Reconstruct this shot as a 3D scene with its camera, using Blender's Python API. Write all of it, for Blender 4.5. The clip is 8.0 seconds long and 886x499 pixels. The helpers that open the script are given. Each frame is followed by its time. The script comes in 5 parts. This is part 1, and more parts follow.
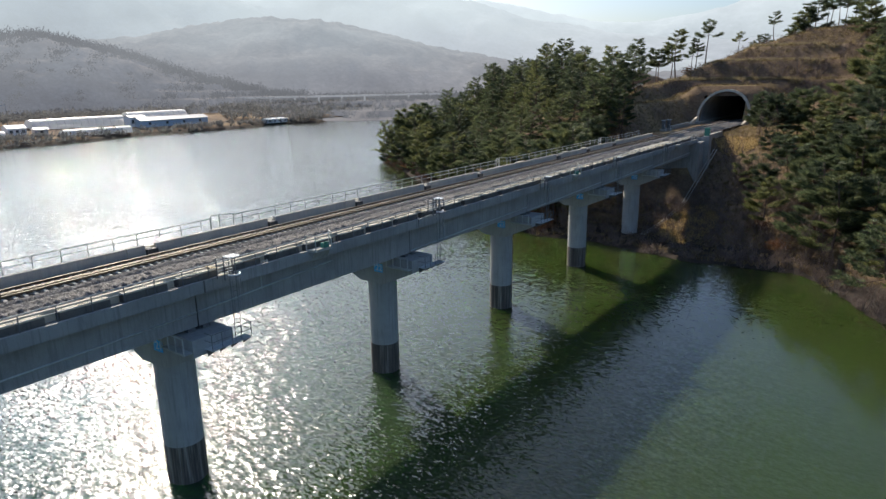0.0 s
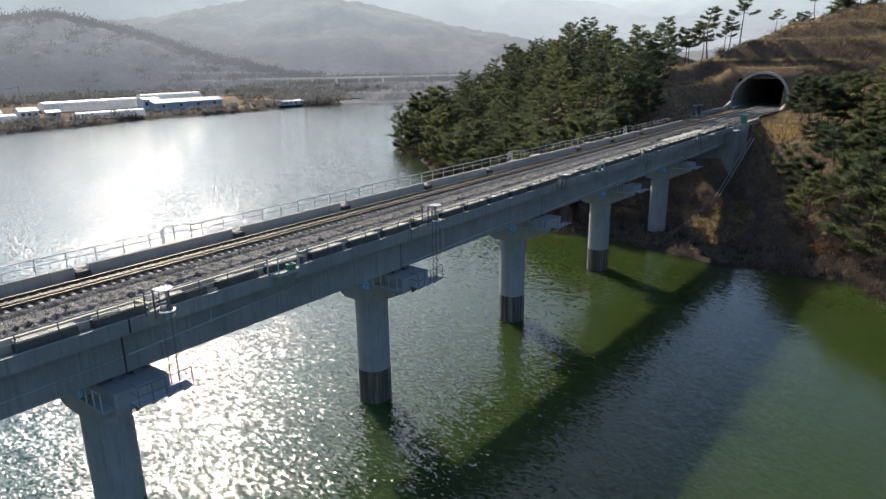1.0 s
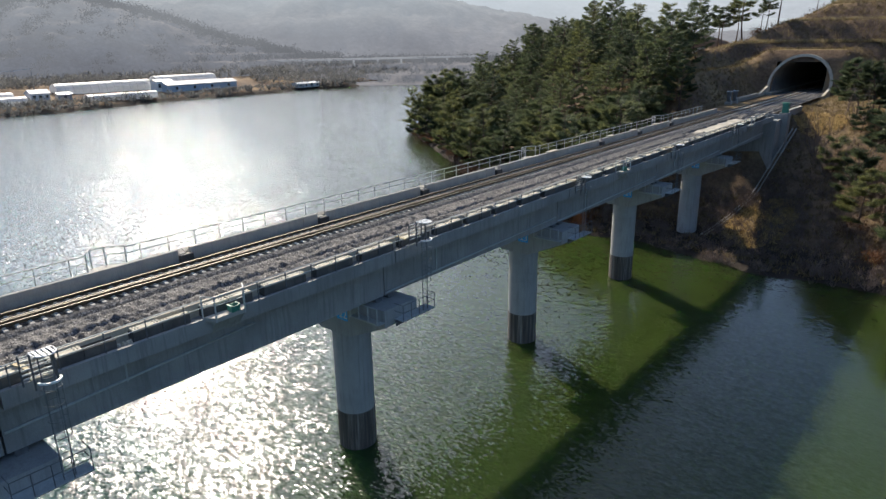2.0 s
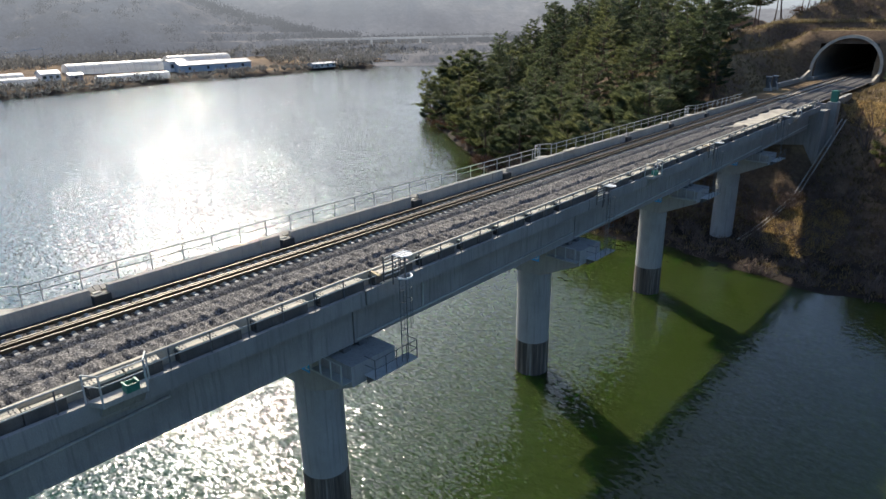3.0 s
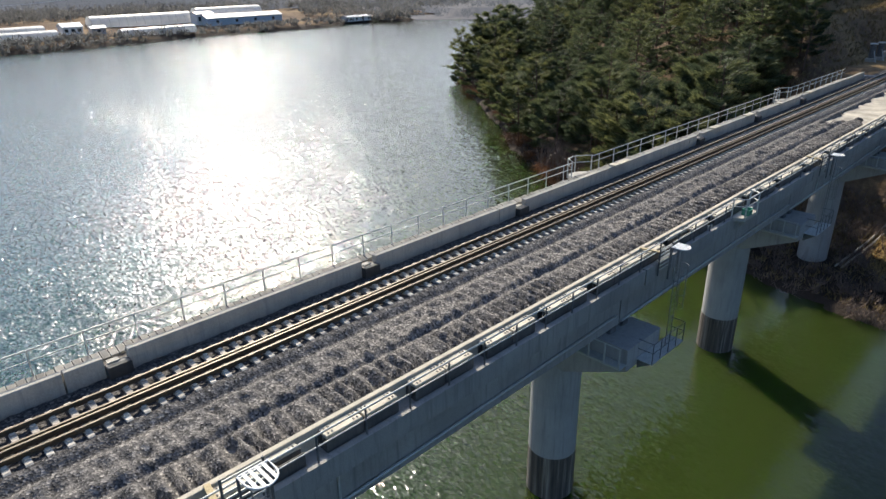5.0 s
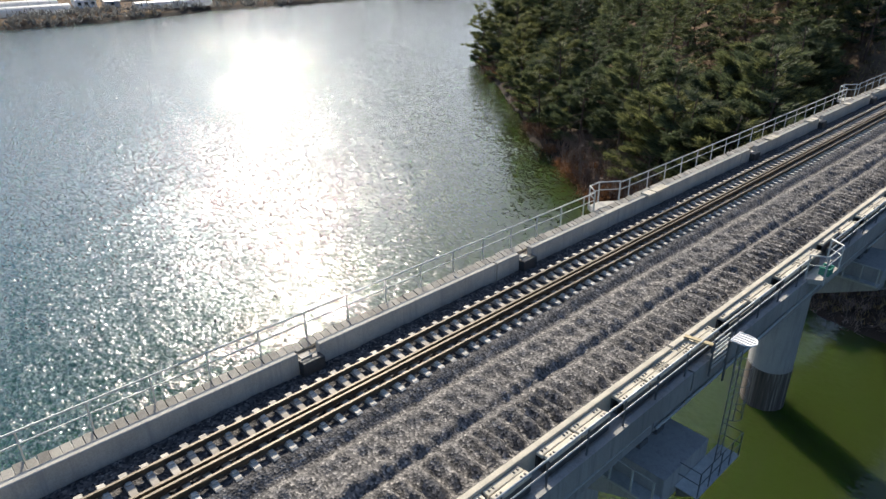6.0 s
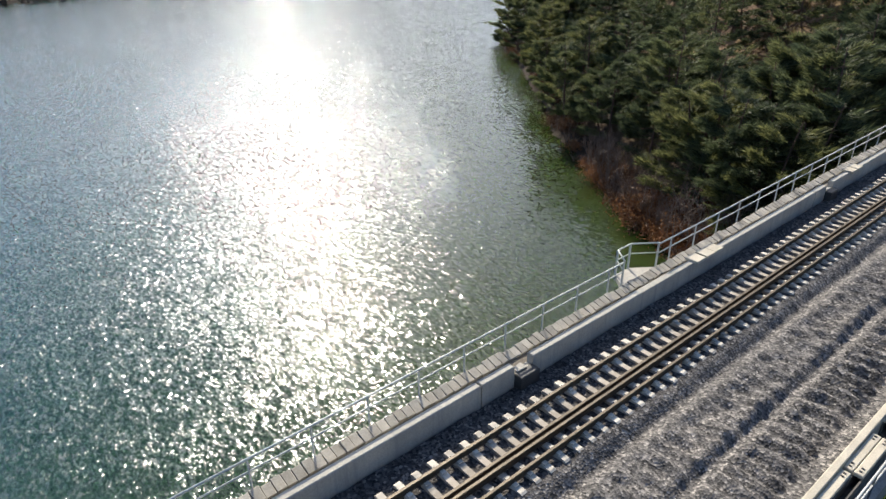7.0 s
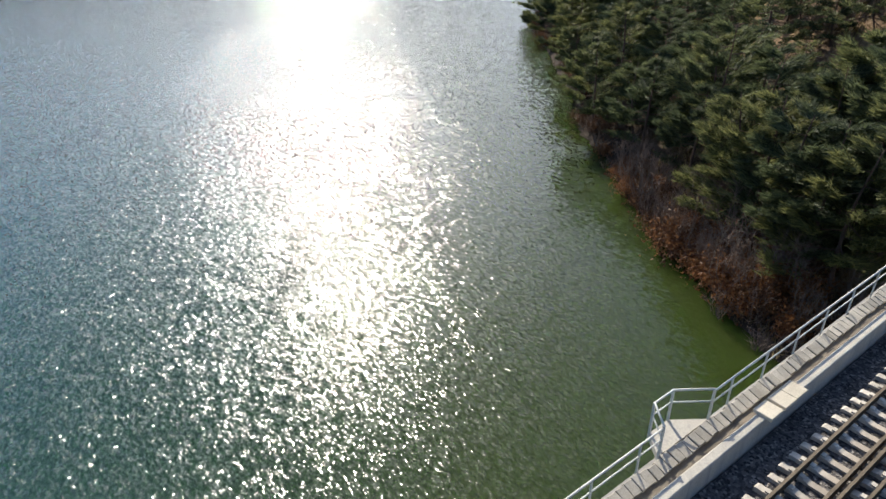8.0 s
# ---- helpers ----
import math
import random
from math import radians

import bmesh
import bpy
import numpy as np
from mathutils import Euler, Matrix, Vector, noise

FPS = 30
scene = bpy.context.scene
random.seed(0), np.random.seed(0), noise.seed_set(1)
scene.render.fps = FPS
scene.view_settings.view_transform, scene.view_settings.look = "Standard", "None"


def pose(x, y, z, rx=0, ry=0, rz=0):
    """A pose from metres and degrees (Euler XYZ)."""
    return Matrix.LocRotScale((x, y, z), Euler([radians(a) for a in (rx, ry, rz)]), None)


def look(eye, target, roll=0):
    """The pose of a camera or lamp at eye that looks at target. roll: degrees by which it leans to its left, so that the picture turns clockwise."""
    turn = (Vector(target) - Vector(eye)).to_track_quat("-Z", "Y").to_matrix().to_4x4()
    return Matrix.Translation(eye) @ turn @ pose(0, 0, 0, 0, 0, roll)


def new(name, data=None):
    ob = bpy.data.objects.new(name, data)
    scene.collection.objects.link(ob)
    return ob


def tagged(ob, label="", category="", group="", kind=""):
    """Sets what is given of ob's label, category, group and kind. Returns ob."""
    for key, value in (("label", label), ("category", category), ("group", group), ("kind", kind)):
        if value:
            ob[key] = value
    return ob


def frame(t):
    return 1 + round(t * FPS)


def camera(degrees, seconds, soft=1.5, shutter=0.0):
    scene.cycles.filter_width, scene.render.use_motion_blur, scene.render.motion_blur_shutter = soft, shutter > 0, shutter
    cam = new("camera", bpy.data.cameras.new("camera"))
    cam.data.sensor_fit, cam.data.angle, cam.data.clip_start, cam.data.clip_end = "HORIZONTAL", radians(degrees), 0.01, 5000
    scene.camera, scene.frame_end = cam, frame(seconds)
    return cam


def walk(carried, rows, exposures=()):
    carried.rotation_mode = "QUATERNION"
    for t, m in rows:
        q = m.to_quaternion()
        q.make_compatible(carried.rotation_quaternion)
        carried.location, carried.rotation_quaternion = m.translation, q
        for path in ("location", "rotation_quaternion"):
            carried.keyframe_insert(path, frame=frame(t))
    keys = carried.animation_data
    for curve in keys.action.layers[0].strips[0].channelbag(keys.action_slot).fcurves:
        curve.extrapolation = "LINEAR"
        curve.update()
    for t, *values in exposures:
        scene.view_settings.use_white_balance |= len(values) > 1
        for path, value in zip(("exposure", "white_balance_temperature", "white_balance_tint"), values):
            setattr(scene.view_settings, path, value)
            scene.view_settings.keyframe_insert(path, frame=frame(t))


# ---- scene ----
# ---- camera ----
LENS = 68.05
cam = camera(LENS, 8.0, 1.5)
# seconds, eye, yaw, pitch, roll
WALK = [
    (0, (-0.174, 3.354, 27.789), 36.148, -14.711, -0.818),
    (0.5, (-2.061, 7.617, 27.940), 37.118, -15.501, -0.864),
    (1, (-4.035, 11.862, 28.061), 38.074, -16.270, -0.895),
    (1.5, (-6.094, 16.084, 28.158), 39.021, -17.036, -0.913),
    (3, (-12.750, 28.577, 28.343), 41.853, -19.464, -0.915),
    (3.5, (-15.121, 32.669, 28.385), 42.813, -20.348, -0.907),
    (4, (-17.563, 36.720, 28.424), 43.793, -21.279, -0.900),
    (4.5, (-20.076, 40.725, 28.465), 44.800, -22.257, -0.895),
    (6, (-28.005, 52.423, 28.643), 48.072, -25.430, -0.922),
    (6.5, (-30.771, 56.203, 28.736), 49.278, -26.538, -0.954),
    (7, (-33.594, 59.918, 28.852), 50.560, -27.650, -1.001),
    (7.5, (-36.472, 63.563, 28.997), 51.928, -28.747, -1.067),
    (8, (-39.402, 67.135, 29.175), 53.396, -29.808, -1.154),
]
walk(cam, [(t, pose(*eye, 90 + pitch, 0, yaw) @ pose(0, 0, 0, 0, 0, roll)) for t, eye, yaw, pitch, roll in WALK],
     exposures=[(0, 0.53, 6530, 8.5), (8, 0.53, 6530, 8.5)])

# ---- light ----
SUN_AZ, SUN_EL = 64.0, 34.0  # degrees to the left of +y, and above the horizon
world = bpy.data.worlds.new("sky")
scene.world = world
world.use_nodes = True
_n = world.node_tree.nodes
_sky = _n.new("ShaderNodeTexSky")
_sky.sky_type = "NISHITA"
_sky.sun_disc = False
_sky.sun_elevation, _sky.sun_rotation = radians(SUN_EL), radians(-SUN_AZ)
_sky.dust_density, _sky.air_density, _sky.altitude = 3.0, 1.0, 100
_sky.ozone_density = 6.0
world.node_tree.links.new(_sky.outputs[0], _n["Background"].inputs[0])
_n["Background"].inputs[1].default_value = 0.115
sun = new("sun", bpy.data.lights.new("sun", "SUN"))
sun.data.energy, sun.data.angle, sun.data.color = 5.0, radians(0.6), (1.0, 0.9, 0.76)
_toward = Vector((-math.sin(radians(SUN_AZ)) * math.cos(radians(SUN_EL)), math.cos(radians(SUN_AZ)) * math.cos(radians(SUN_EL)), math.sin(radians(SUN_EL))))
sun.matrix_world = look(tuple(_toward * 300), (0, 0, 0))
# ---- materials ----
def nodes(name):
    m = bpy.data.materials.new(name)
    m.use_nodes = True
    t = m.node_tree
    return m, t, t.nodes["Principled BSDF"]


def tex(t, kind, scale, detail=4.0, rough=0.6, coord=None, stretch=None):
    n = t.nodes.new("ShaderNodeTex" + kind)
    n.inputs["Scale"].default_value = scale
    if kind == "Noise":
        n.inputs["Detail"].default_value = detail
        n.inputs["Roughness"].default_value = rough
    c = t.nodes.new("ShaderNodeNewGeometry") if coord is None else coord
    out = c.outputs["Position"] if coord is None else coord.outputs["Object"]
    if stretch:
        mp = t.nodes.new("ShaderNodeMapping")
        mp.inputs["Scale"].default_value = stretch
        t.links.new(out, mp.inputs[0])
        out = mp.outputs[0]
    t.links.new(out, n.inputs["Vector"])
    return n


def ramp(t, src, stops):
    r = t.nodes.new("ShaderNodeValToRGB")
    e = r.color_ramp.elements
    while len(e) < len(stops):
        e.new(0.5)
    for k, (p, c) in zip(e, stops):
        k.position, k.color = p, (*c, 1) if len(c) == 3 else c
    t.links.new(src, r.inputs[0])
    return r


def mix(t, fac, a, b, mode="MIX"):
    n = t.nodes.new("ShaderNodeMix")
    n.data_type, n.blend_type = "RGBA", mode
    for sock, v in ((n.inputs[0], fac), (n.inputs[6], a), (n.inputs[7], b)):
        if hasattr(v, "is_output"):
            t.links.new(v, sock)
        else:
            sock.default_value = v if isinstance(v, (int, float)) else (*v, 1)
    return n.outputs[2]


def bump(t, bsdf, height, strength=0.3, dist=0.02):
    b = t.nodes.new("ShaderNodeBump")
    b.inputs["Strength"].default_value, b.inputs["Distance"].default_value = strength, dist
    t.links.new(height, b.inputs["Height"])
    t.links.new(b.outputs[0], bsdf.inputs["Normal"])


def plain(name, a, b, scale=3.0, rough=0.7, metal=0.0, grain=25.0, relief=0.25, dist=0.01, streak=None, vary=0.0, spec=0.5):
    """Two colours mixed by coarse and fine noise, with a fine relief; streak: dark runs down upright faces."""
    m, t, p = nodes(name)
    n1, n2 = tex(t, "Noise", scale, 5), tex(t, "Noise", grain, 4, 0.7)
    r = ramp(t, n1.outputs[0], [(0.3, a), (0.7, b)])
    g = ramp(t, n2.outputs[0], [(0.25, (0.72, 0.72, 0.72)), (0.75, (1.18, 1.18, 1.18))])
    col = mix(t, 1.0, r.outputs[0], g.outputs[0], "MULTIPLY")
    if streak:
        s = tex(t, "Noise", 1.0, 6, 0.65, None, (5.0, 5.0, 0.35))
        k = ramp(t, s.outputs[0], [(0.5, (0, 0, 0)), (0.72, (1, 1, 1))])
        col = mix(t, k.outputs[0], col, streak)
    if vary:
        o = t.nodes.new("ShaderNodeObjectInfo")
        v = ramp(t, o.outputs["Random"], [(0.0, (1 - vary,) * 3), (1.0, (1 + vary,) * 3)])
        col = mix(t, 1.0, col, v.outputs[0], "MULTIPLY")
    t.links.new(col, p.inputs["Base Color"])
    p.inputs["Roughness"].default_value, p.inputs["Metallic"].default_value = rough, metal
    p.inputs["Specular IOR Level"].default_value = spec
    bump(t, p, n2.outputs[0], relief, dist)
    return m


CONCRETE = plain("girder_concrete", (0.265, 0.257, 0.241), (0.39, 0.379, 0.354), 0.35, 0.85, streak=(0.2, 0.196, 0.186))
CONCRETE_PIER = plain("pier_concrete", (0.33, 0.328, 0.315), (0.42, 0.415, 0.4), 0.6, 0.85, streak=(0.26, 0.257, 0.25))
CONCRETE_DUSTY = plain("dusty_slab_concrete", (0.24, 0.22, 0.185), (0.58, 0.53, 0.43), 0.8, 0.9, grain=12)
CONCRETE_WALL = plain("wall_concrete", (0.37, 0.348, 0.305), (0.49, 0.463, 0.4), 0.9, 0.85, streak=(0.3, 0.29, 0.27))
CONCRETE_OLD = plain("old_slab_concrete", (0.32, 0.297, 0.25), (0.5, 0.468, 0.4), 1.5, 0.9, vary=0.2)
CONCRETE_PALE = plain("pale_concrete", (0.47, 0.425, 0.335), (0.65, 0.59, 0.47), 1.5, 0.85, vary=0.12)
# darker concrete: the shade on the trough's sides is put into the colour
TROUGH = plain("shaded_trough_concrete", (0.09, 0.083, 0.075), (0.17, 0.158, 0.14), 1.2, 0.9, streak=(0.08, 0.076, 0.07))
RUST = plain("rail_rust", (0.075, 0.052, 0.032), (0.14, 0.098, 0.06), 2.0, 0.85, spec=0.2)
RAIL_HEAD = plain("worn_rail_head", (0.12, 0.093, 0.06), (0.2, 0.158, 0.105), 2.5, 0.55, 0.25)
STEEL = plain("galvanised_steel", (0.46, 0.475, 0.46), (0.6, 0.615, 0.59), 4.0, 0.6, 0.2)
# darker copy of the galvanised steel, with the ladder's shade in its colour
CAGE_STEEL = plain("shade_dark_galvanised_steel", (0.15, 0.158, 0.155), (0.22, 0.226, 0.222), 4.0, 0.7, 0.1)
TIMBER = plain("weathered_plank", (0.4, 0.32, 0.18), (0.56, 0.46, 0.28), 3.0, 0.85)
DARK_STEEL = plain("weathered_steel", (0.12, 0.125, 0.13), (0.2, 0.2, 0.2), 3.0, 0.6, 0.4)
BLUE = plain("blue_plate_paint", (0.07, 0.46, 0.95), (0.09, 0.5, 0.97), 6.0, 0.5)
WHITE = plain("white_paint", (0.75, 0.75, 0.74), (0.85, 0.85, 0.84), 4.0, 0.5)
YELLOW = plain("yellow_paint", (0.55, 0.42, 0.03), (0.68, 0.52, 0.05), 5.0, 0.6)
GREEN = plain("green_paint", (0.04, 0.2, 0.14), (0.06, 0.27, 0.19), 5.0, 0.55)
DARK_BOX = plain("dark_cast_iron", (0.035, 0.035, 0.035), (0.07, 0.068, 0.065), 4.0, 0.6)
BARK = plain("pine_bark", (0.075, 0.05, 0.04), (0.15, 0.095, 0.07), 3.0, 0.9, grain=14, relief=0.6, dist=0.03)
TWIG = plain("bare_twigs", (0.13, 0.095, 0.08), (0.24, 0.18, 0.145), 0.6, 0.9)
DIRT = plain("walkway_dirt", (0.12, 0.105, 0.085), (0.24, 0.21, 0.17), 1.6, 0.95, relief=0.5, dist=0.03)
BLUE_WALL = plain("blue_sheet_wall", (0.36, 0.45, 0.55), (0.45, 0.54, 0.62), 0.5, 0.6)
ROOF = plain("grey_sheet_roof", (0.3, 0.3, 0.32), (0.42, 0.42, 0.44), 0.5, 0.5)
GLASS = plain("dark_window", (0.03, 0.035, 0.04), (0.05, 0.055, 0.06), 2.0, 0.15)


def casing_material():
    m, t, p = nodes("stained_casing")
    s = tex(t, "Noise", 1.0, 6, 0.7, None, (3.5, 3.5, 0.12))
    r = ramp(t, s.outputs[0], [(0.32, (0.035, 0.03, 0.026)), (0.5, (0.11, 0.09, 0.075)), (0.66, (0.3, 0.27, 0.23))])
    t.links.new(r.outputs[0], p.inputs["Base Color"])
    p.inputs["Roughness"].default_value = 0.8
    bump(t, p, s.outputs[0], 0.3, 0.03)
    return m


def ballast_material():
    m, t, p = nodes("ballast_stone")
    v = t.nodes.new("ShaderNodeTexVoronoi")
    v.inputs["Scale"].default_value = 14.0
    g = t.nodes.new("ShaderNodeNewGeometry")
    t.links.new(g.outputs["Position"], v.inputs["Vector"])
    c = t.nodes.new("ShaderNodeSeparateColor")
    t.links.new(v.outputs["Color"], c.inputs[0])
    r = ramp(t, c.outputs[0], [(0.0, (0.03, 0.03, 0.03)), (0.5, (0.118, 0.114, 0.112)), (0.85, (0.2, 0.19, 0.18)), (1.0, (0.38, 0.36, 0.335))])
    n = tex(t, "Noise", 0.35, 4)
    w = ramp(t, n.outputs[0], [(0.35, (0.82, 0.82, 0.83)), (0.65, (1.1, 1.07, 1.03))])
    col = mix(t, 1.0, r.outputs[0], w.outputs[0], "MULTIPLY")
    # rust and brake dust along the used track, with wall shade painted beside it
    x = t.nodes.new("ShaderNodeSeparateXYZ")
    t.links.new(g.outputs["Position"], x.inputs[0])
    off = t.nodes.new("ShaderNodeMath")
    off.operation, off.inputs[1].default_value = "ADD", 42.64
    t.links.new(x.outputs[0], off.inputs[0])
    sc = t.nodes.new("ShaderNodeMath")
    sc.operation, sc.inputs[1].default_value = "MULTIPLY", 0.75
    t.links.new(off.outputs[0], sc.inputs[0])
    shade_stain = ramp(t, sc.outputs[0], [(0.9, (0.66, 0.66, 0.68)), (1.0, (1, 1, 1))])
    col = mix(t, 1.0, col, shade_stain.outputs[0], "MULTIPLY")
    t.links.new(col, p.inputs["Base Color"])
    p.inputs["Roughness"].default_value = 0.9
    p.inputs["Specular IOR Level"].default_value = 0.25
    bump(t, p, v.outputs["Distance"], 0.8, 0.035)
    return m


def water_material():
    m, t, p = nodes("lake_water")
    n = tex(t, "Noise", 0.012, 3)
    r = ramp(t, n.outputs[0], [(0.3, (0.024, 0.038, 0.009)), (0.7, (0.03, 0.046, 0.011))])
    t.links.new(r.outputs[0], p.inputs["Base Color"])
    p.inputs["Roughness"].default_value = 0.12
    p.inputs["Specular IOR Level"].default_value = 0.06
    p.inputs["IOR"].default_value = 1.33
    p.inputs["Coat Weight"].default_value, p.inputs["Coat Roughness"].default_value, p.inputs["Coat IOR"].default_value = 0.86, 0.07, 1.33
    # the slopes of the ripples, from long swell to fine chop, roughened by gusts in patches
    gust = tex(t, "Noise", 0.35, 3, 0.5)
    gr = ramp(t, gust.outputs[0], [(0.34, (0.88,) * 3), (0.52, (1.0,) * 3), (0.74, (1.25,) * 3)])
    slope = None
    for stretch, turn, amp in (((0.6, 1.1, 1.0), 0.35, 0.14), ((1.5, 3.3, 1.0), 0.6, 0.44), ((3.2, 6.2, 1.0), 0.9, 0.55), ((9.0, 13.0, 1.0), 1.3, 0.36)):
        w = tex(t, "Noise", 1.0, 0.0, 0.5, None, stretch)
        w.inputs["Vector"].links[0].from_node.inputs["Rotation"].default_value = (0, 0, turn)
        k = t.nodes.new("ShaderNodeVectorMath")
        k.operation = "MULTIPLY_ADD"
        k.inputs[1].default_value, k.inputs[2].default_value = (amp, amp, 0), (-amp / 2, -amp / 2, 0)
        t.links.new(w.outputs["Color"], k.inputs[0])
        if slope is None:
            slope = k.outputs[0]
        else:
            add = t.nodes.new("ShaderNodeVectorMath")
            t.links.new(slope, add.inputs[0])
            t.links.new(k.outputs[0], add.inputs[1])
            slope = add.outputs[0]
    # calmer water in the lee of the hill and along the wooded bank, livelier out on the lake
    geo = t.nodes.new("ShaderNodeNewGeometry")

    def field(way, lo, hi):
        off, span = t.nodes.new("ShaderNodeVectorMath"), t.nodes.new("ShaderNodeMapRange")
        off.operation, off.inputs[1].default_value = "DOT_PRODUCT", way
        t.links.new(geo.outputs["Position"], off.inputs[0])
        span.inputs["From Min"].default_value, span.inputs["From Max"].default_value = lo, hi
        t.links.new(off.outputs["Value"], span.inputs["Value"])
        return span

    lee = field((-0.59, -0.81, 0.0), -53.0, 147.0)
    bank = ramp(t, field((-0.59, -0.81, 0.0), -56.0, -16.0).outputs[0], [(0.0, (0.42,) * 3), (0.45, (0.8,) * 3), (1.0, (1.0,) * 3)])
    lively = ramp(t, field((-0.87, -0.5, 0.0), -30.0, 170.0).outputs[0], [(0.0, (0.3,) * 3), (0.1, (0.42,) * 3), (0.2, (0.7,) * 3), (0.3, (1.14,) * 3), (0.5, (1.0,) * 3), (1.0, (0.95,) * 3)])
    both = mix(t, 1.0, lively.outputs[0], bank.outputs[0], "MULTIPLY")
    calm = t.nodes.new("ShaderNodeVectorMath")
    calm.operation = "MULTIPLY"
    t.links.new(gr.outputs[0], calm.inputs[0])
    t.links.new(both, calm.inputs[1])
    # algae green by the bank, bluer out on the open lake
    offshore = ramp(t, lee.outputs[0], [(0.1, (0, 0, 0)), (0.32, (1, 1, 1))])
    wide = ramp(t, field((-1.0, 0.0, 0.0), 15.0, 70.0).outputs[0], [(0.0, (0.15,) * 3), (0.3, (0.25,) * 3), (1.0, (1.0,) * 3)])
    blue = mix(t, 1.0, offshore.outputs[0], wide.outputs[0], "MULTIPLY")
    t.links.new(mix(t, blue, r.outputs[0], (0.012, 0.056, 0.066)), p.inputs["Base Color"])
    k = t.nodes.new("ShaderNodeVectorMath")
    k.operation, k.inputs[2].default_value = "MULTIPLY_ADD", (0, 0, 1)
    t.links.new(slope, k.inputs[0])
    t.links.new(calm.outputs[0], k.inputs[1])
    unit = t.nodes.new("ShaderNodeVectorMath")
    unit.operation = "NORMALIZE"
    t.links.new(k.outputs[0], unit.inputs[0])
    t.links.new(unit.outputs[0], p.inputs["Normal"])
    p.subsurface_method = "BURLEY"
    p.inputs["Subsurface Weight"].default_value, p.inputs["Subsurface Scale"].default_value = 1.0, 2.0
    p.inputs["Subsurface Radius"].default_value = (0.8, 1.2, 0.6)
    t.links.new(p.inputs["Normal"].links[0].from_socket, p.inputs["Coat Normal"])
    return m


def ground_material():
    m, t, p = nodes("hill_ground")
    n1, n2 = tex(t, "Noise", 0.06, 6, 0.65), tex(t, "Noise", 1.6, 6, 0.75)
    r1 = ramp(t, n1.outputs[0], [(0.3, (0.11, 0.08, 0.06)), (0.5, (0.19, 0.137, 0.097)), (0.68, (0.34, 0.25, 0.145))])
    r2 = ramp(t, n2.outputs[0], [(0.25, (0.5, 0.48, 0.46)), (0.75, (1.35, 1.3, 1.2))])
    g = t.nodes.new("ShaderNodeNewGeometry")
    z = t.nodes.new("ShaderNodeSeparateXYZ")
    t.links.new(g.outputs["True Normal"], z.inputs[0])
    flat = ramp(t, z.outputs[2], [(0.86, (0, 0, 0)), (0.97, (1, 1, 1))])
    grass = ramp(t, n1.outputs[0], [(0.3, (0.15, 0.11, 0.06)), (0.7, (0.33, 0.26, 0.14))])
    pz = t.nodes.new("ShaderNodeSeparateXYZ")
    t.links.new(g.outputs["Position"], pz.inputs[0])
    hi = t.nodes.new("ShaderNodeMapRange")
    hi.inputs["From Min"].default_value, hi.inputs["From Max"].default_value = 13.0, 19.0
    t.links.new(pz.outputs[2], hi.inputs["Value"])
    both = t.nodes.new("ShaderNodeMath")
    both.operation = "MULTIPLY"
    t.links.new(flat.outputs[0], both.inputs[0])
    t.links.new(hi.outputs[0], both.inputs[1])
    base = mix(t, both.outputs[0], r1.outputs[0], grass.outputs[0])
    col = mix(t, 1.0, base, r2.outputs[0], "MULTIPLY")
    # wet dark soil along the waterline
    wet = t.nodes.new("ShaderNodeMapRange")
    wet.inputs["From Min"].default_value, wet.inputs["From Max"].default_value = 0.9, 2.0
    t.links.new(pz.outputs[2], wet.inputs["Value"])
    col = mix(t, wet.outputs[0], (0.045, 0.036, 0.03), col)
    t.links.new(col, p.inputs["Base Color"])
    p.inputs["Roughness"].default_value = 0.95
    p.inputs["Specular IOR Level"].default_value = 0.1
    bump(t, p, n2.outputs[0], 0.8, 0.35)
    return m


def needle_material(name, a, b):
    m, t, p = nodes(name)
    g = t.nodes.new("ShaderNodeNewGeometry")
    r = ramp(t, g.outputs["Random Per Island"], [(0.0, a), (1.0, b)])
    o = t.nodes.new("ShaderNodeObjectInfo")
    v = ramp(t, o.outputs["Random"], [(0.0, (0.5, 0.55, 0.62)), (0.5, (0.85, 0.9, 0.9)), (1.0, (1.4, 1.25, 0.95))])
    col = mix(t, 1.0, r.outputs[0], v.outputs[0], "MULTIPLY")
    t.links.new(col, p.inputs["Base Color"])
    p.inputs["Roughness"].default_value = 0.6
    p.inputs["Specular IOR Level"].default_value = 0.25
    tr = t.nodes.new("ShaderNodeBsdfTranslucent")
    t.links.new(col, tr.inputs[0])
    ms = t.nodes.new("ShaderNodeMixShader")
    ms.inputs[0].default_value = 0.42
    t.links.new(p.outputs[0], ms.inputs[1])
    t.links.new(tr.outputs[0], ms.inputs[2])
    t.links.new(ms.outputs[0], t.nodes["Material Output"].inputs[0])
    return m


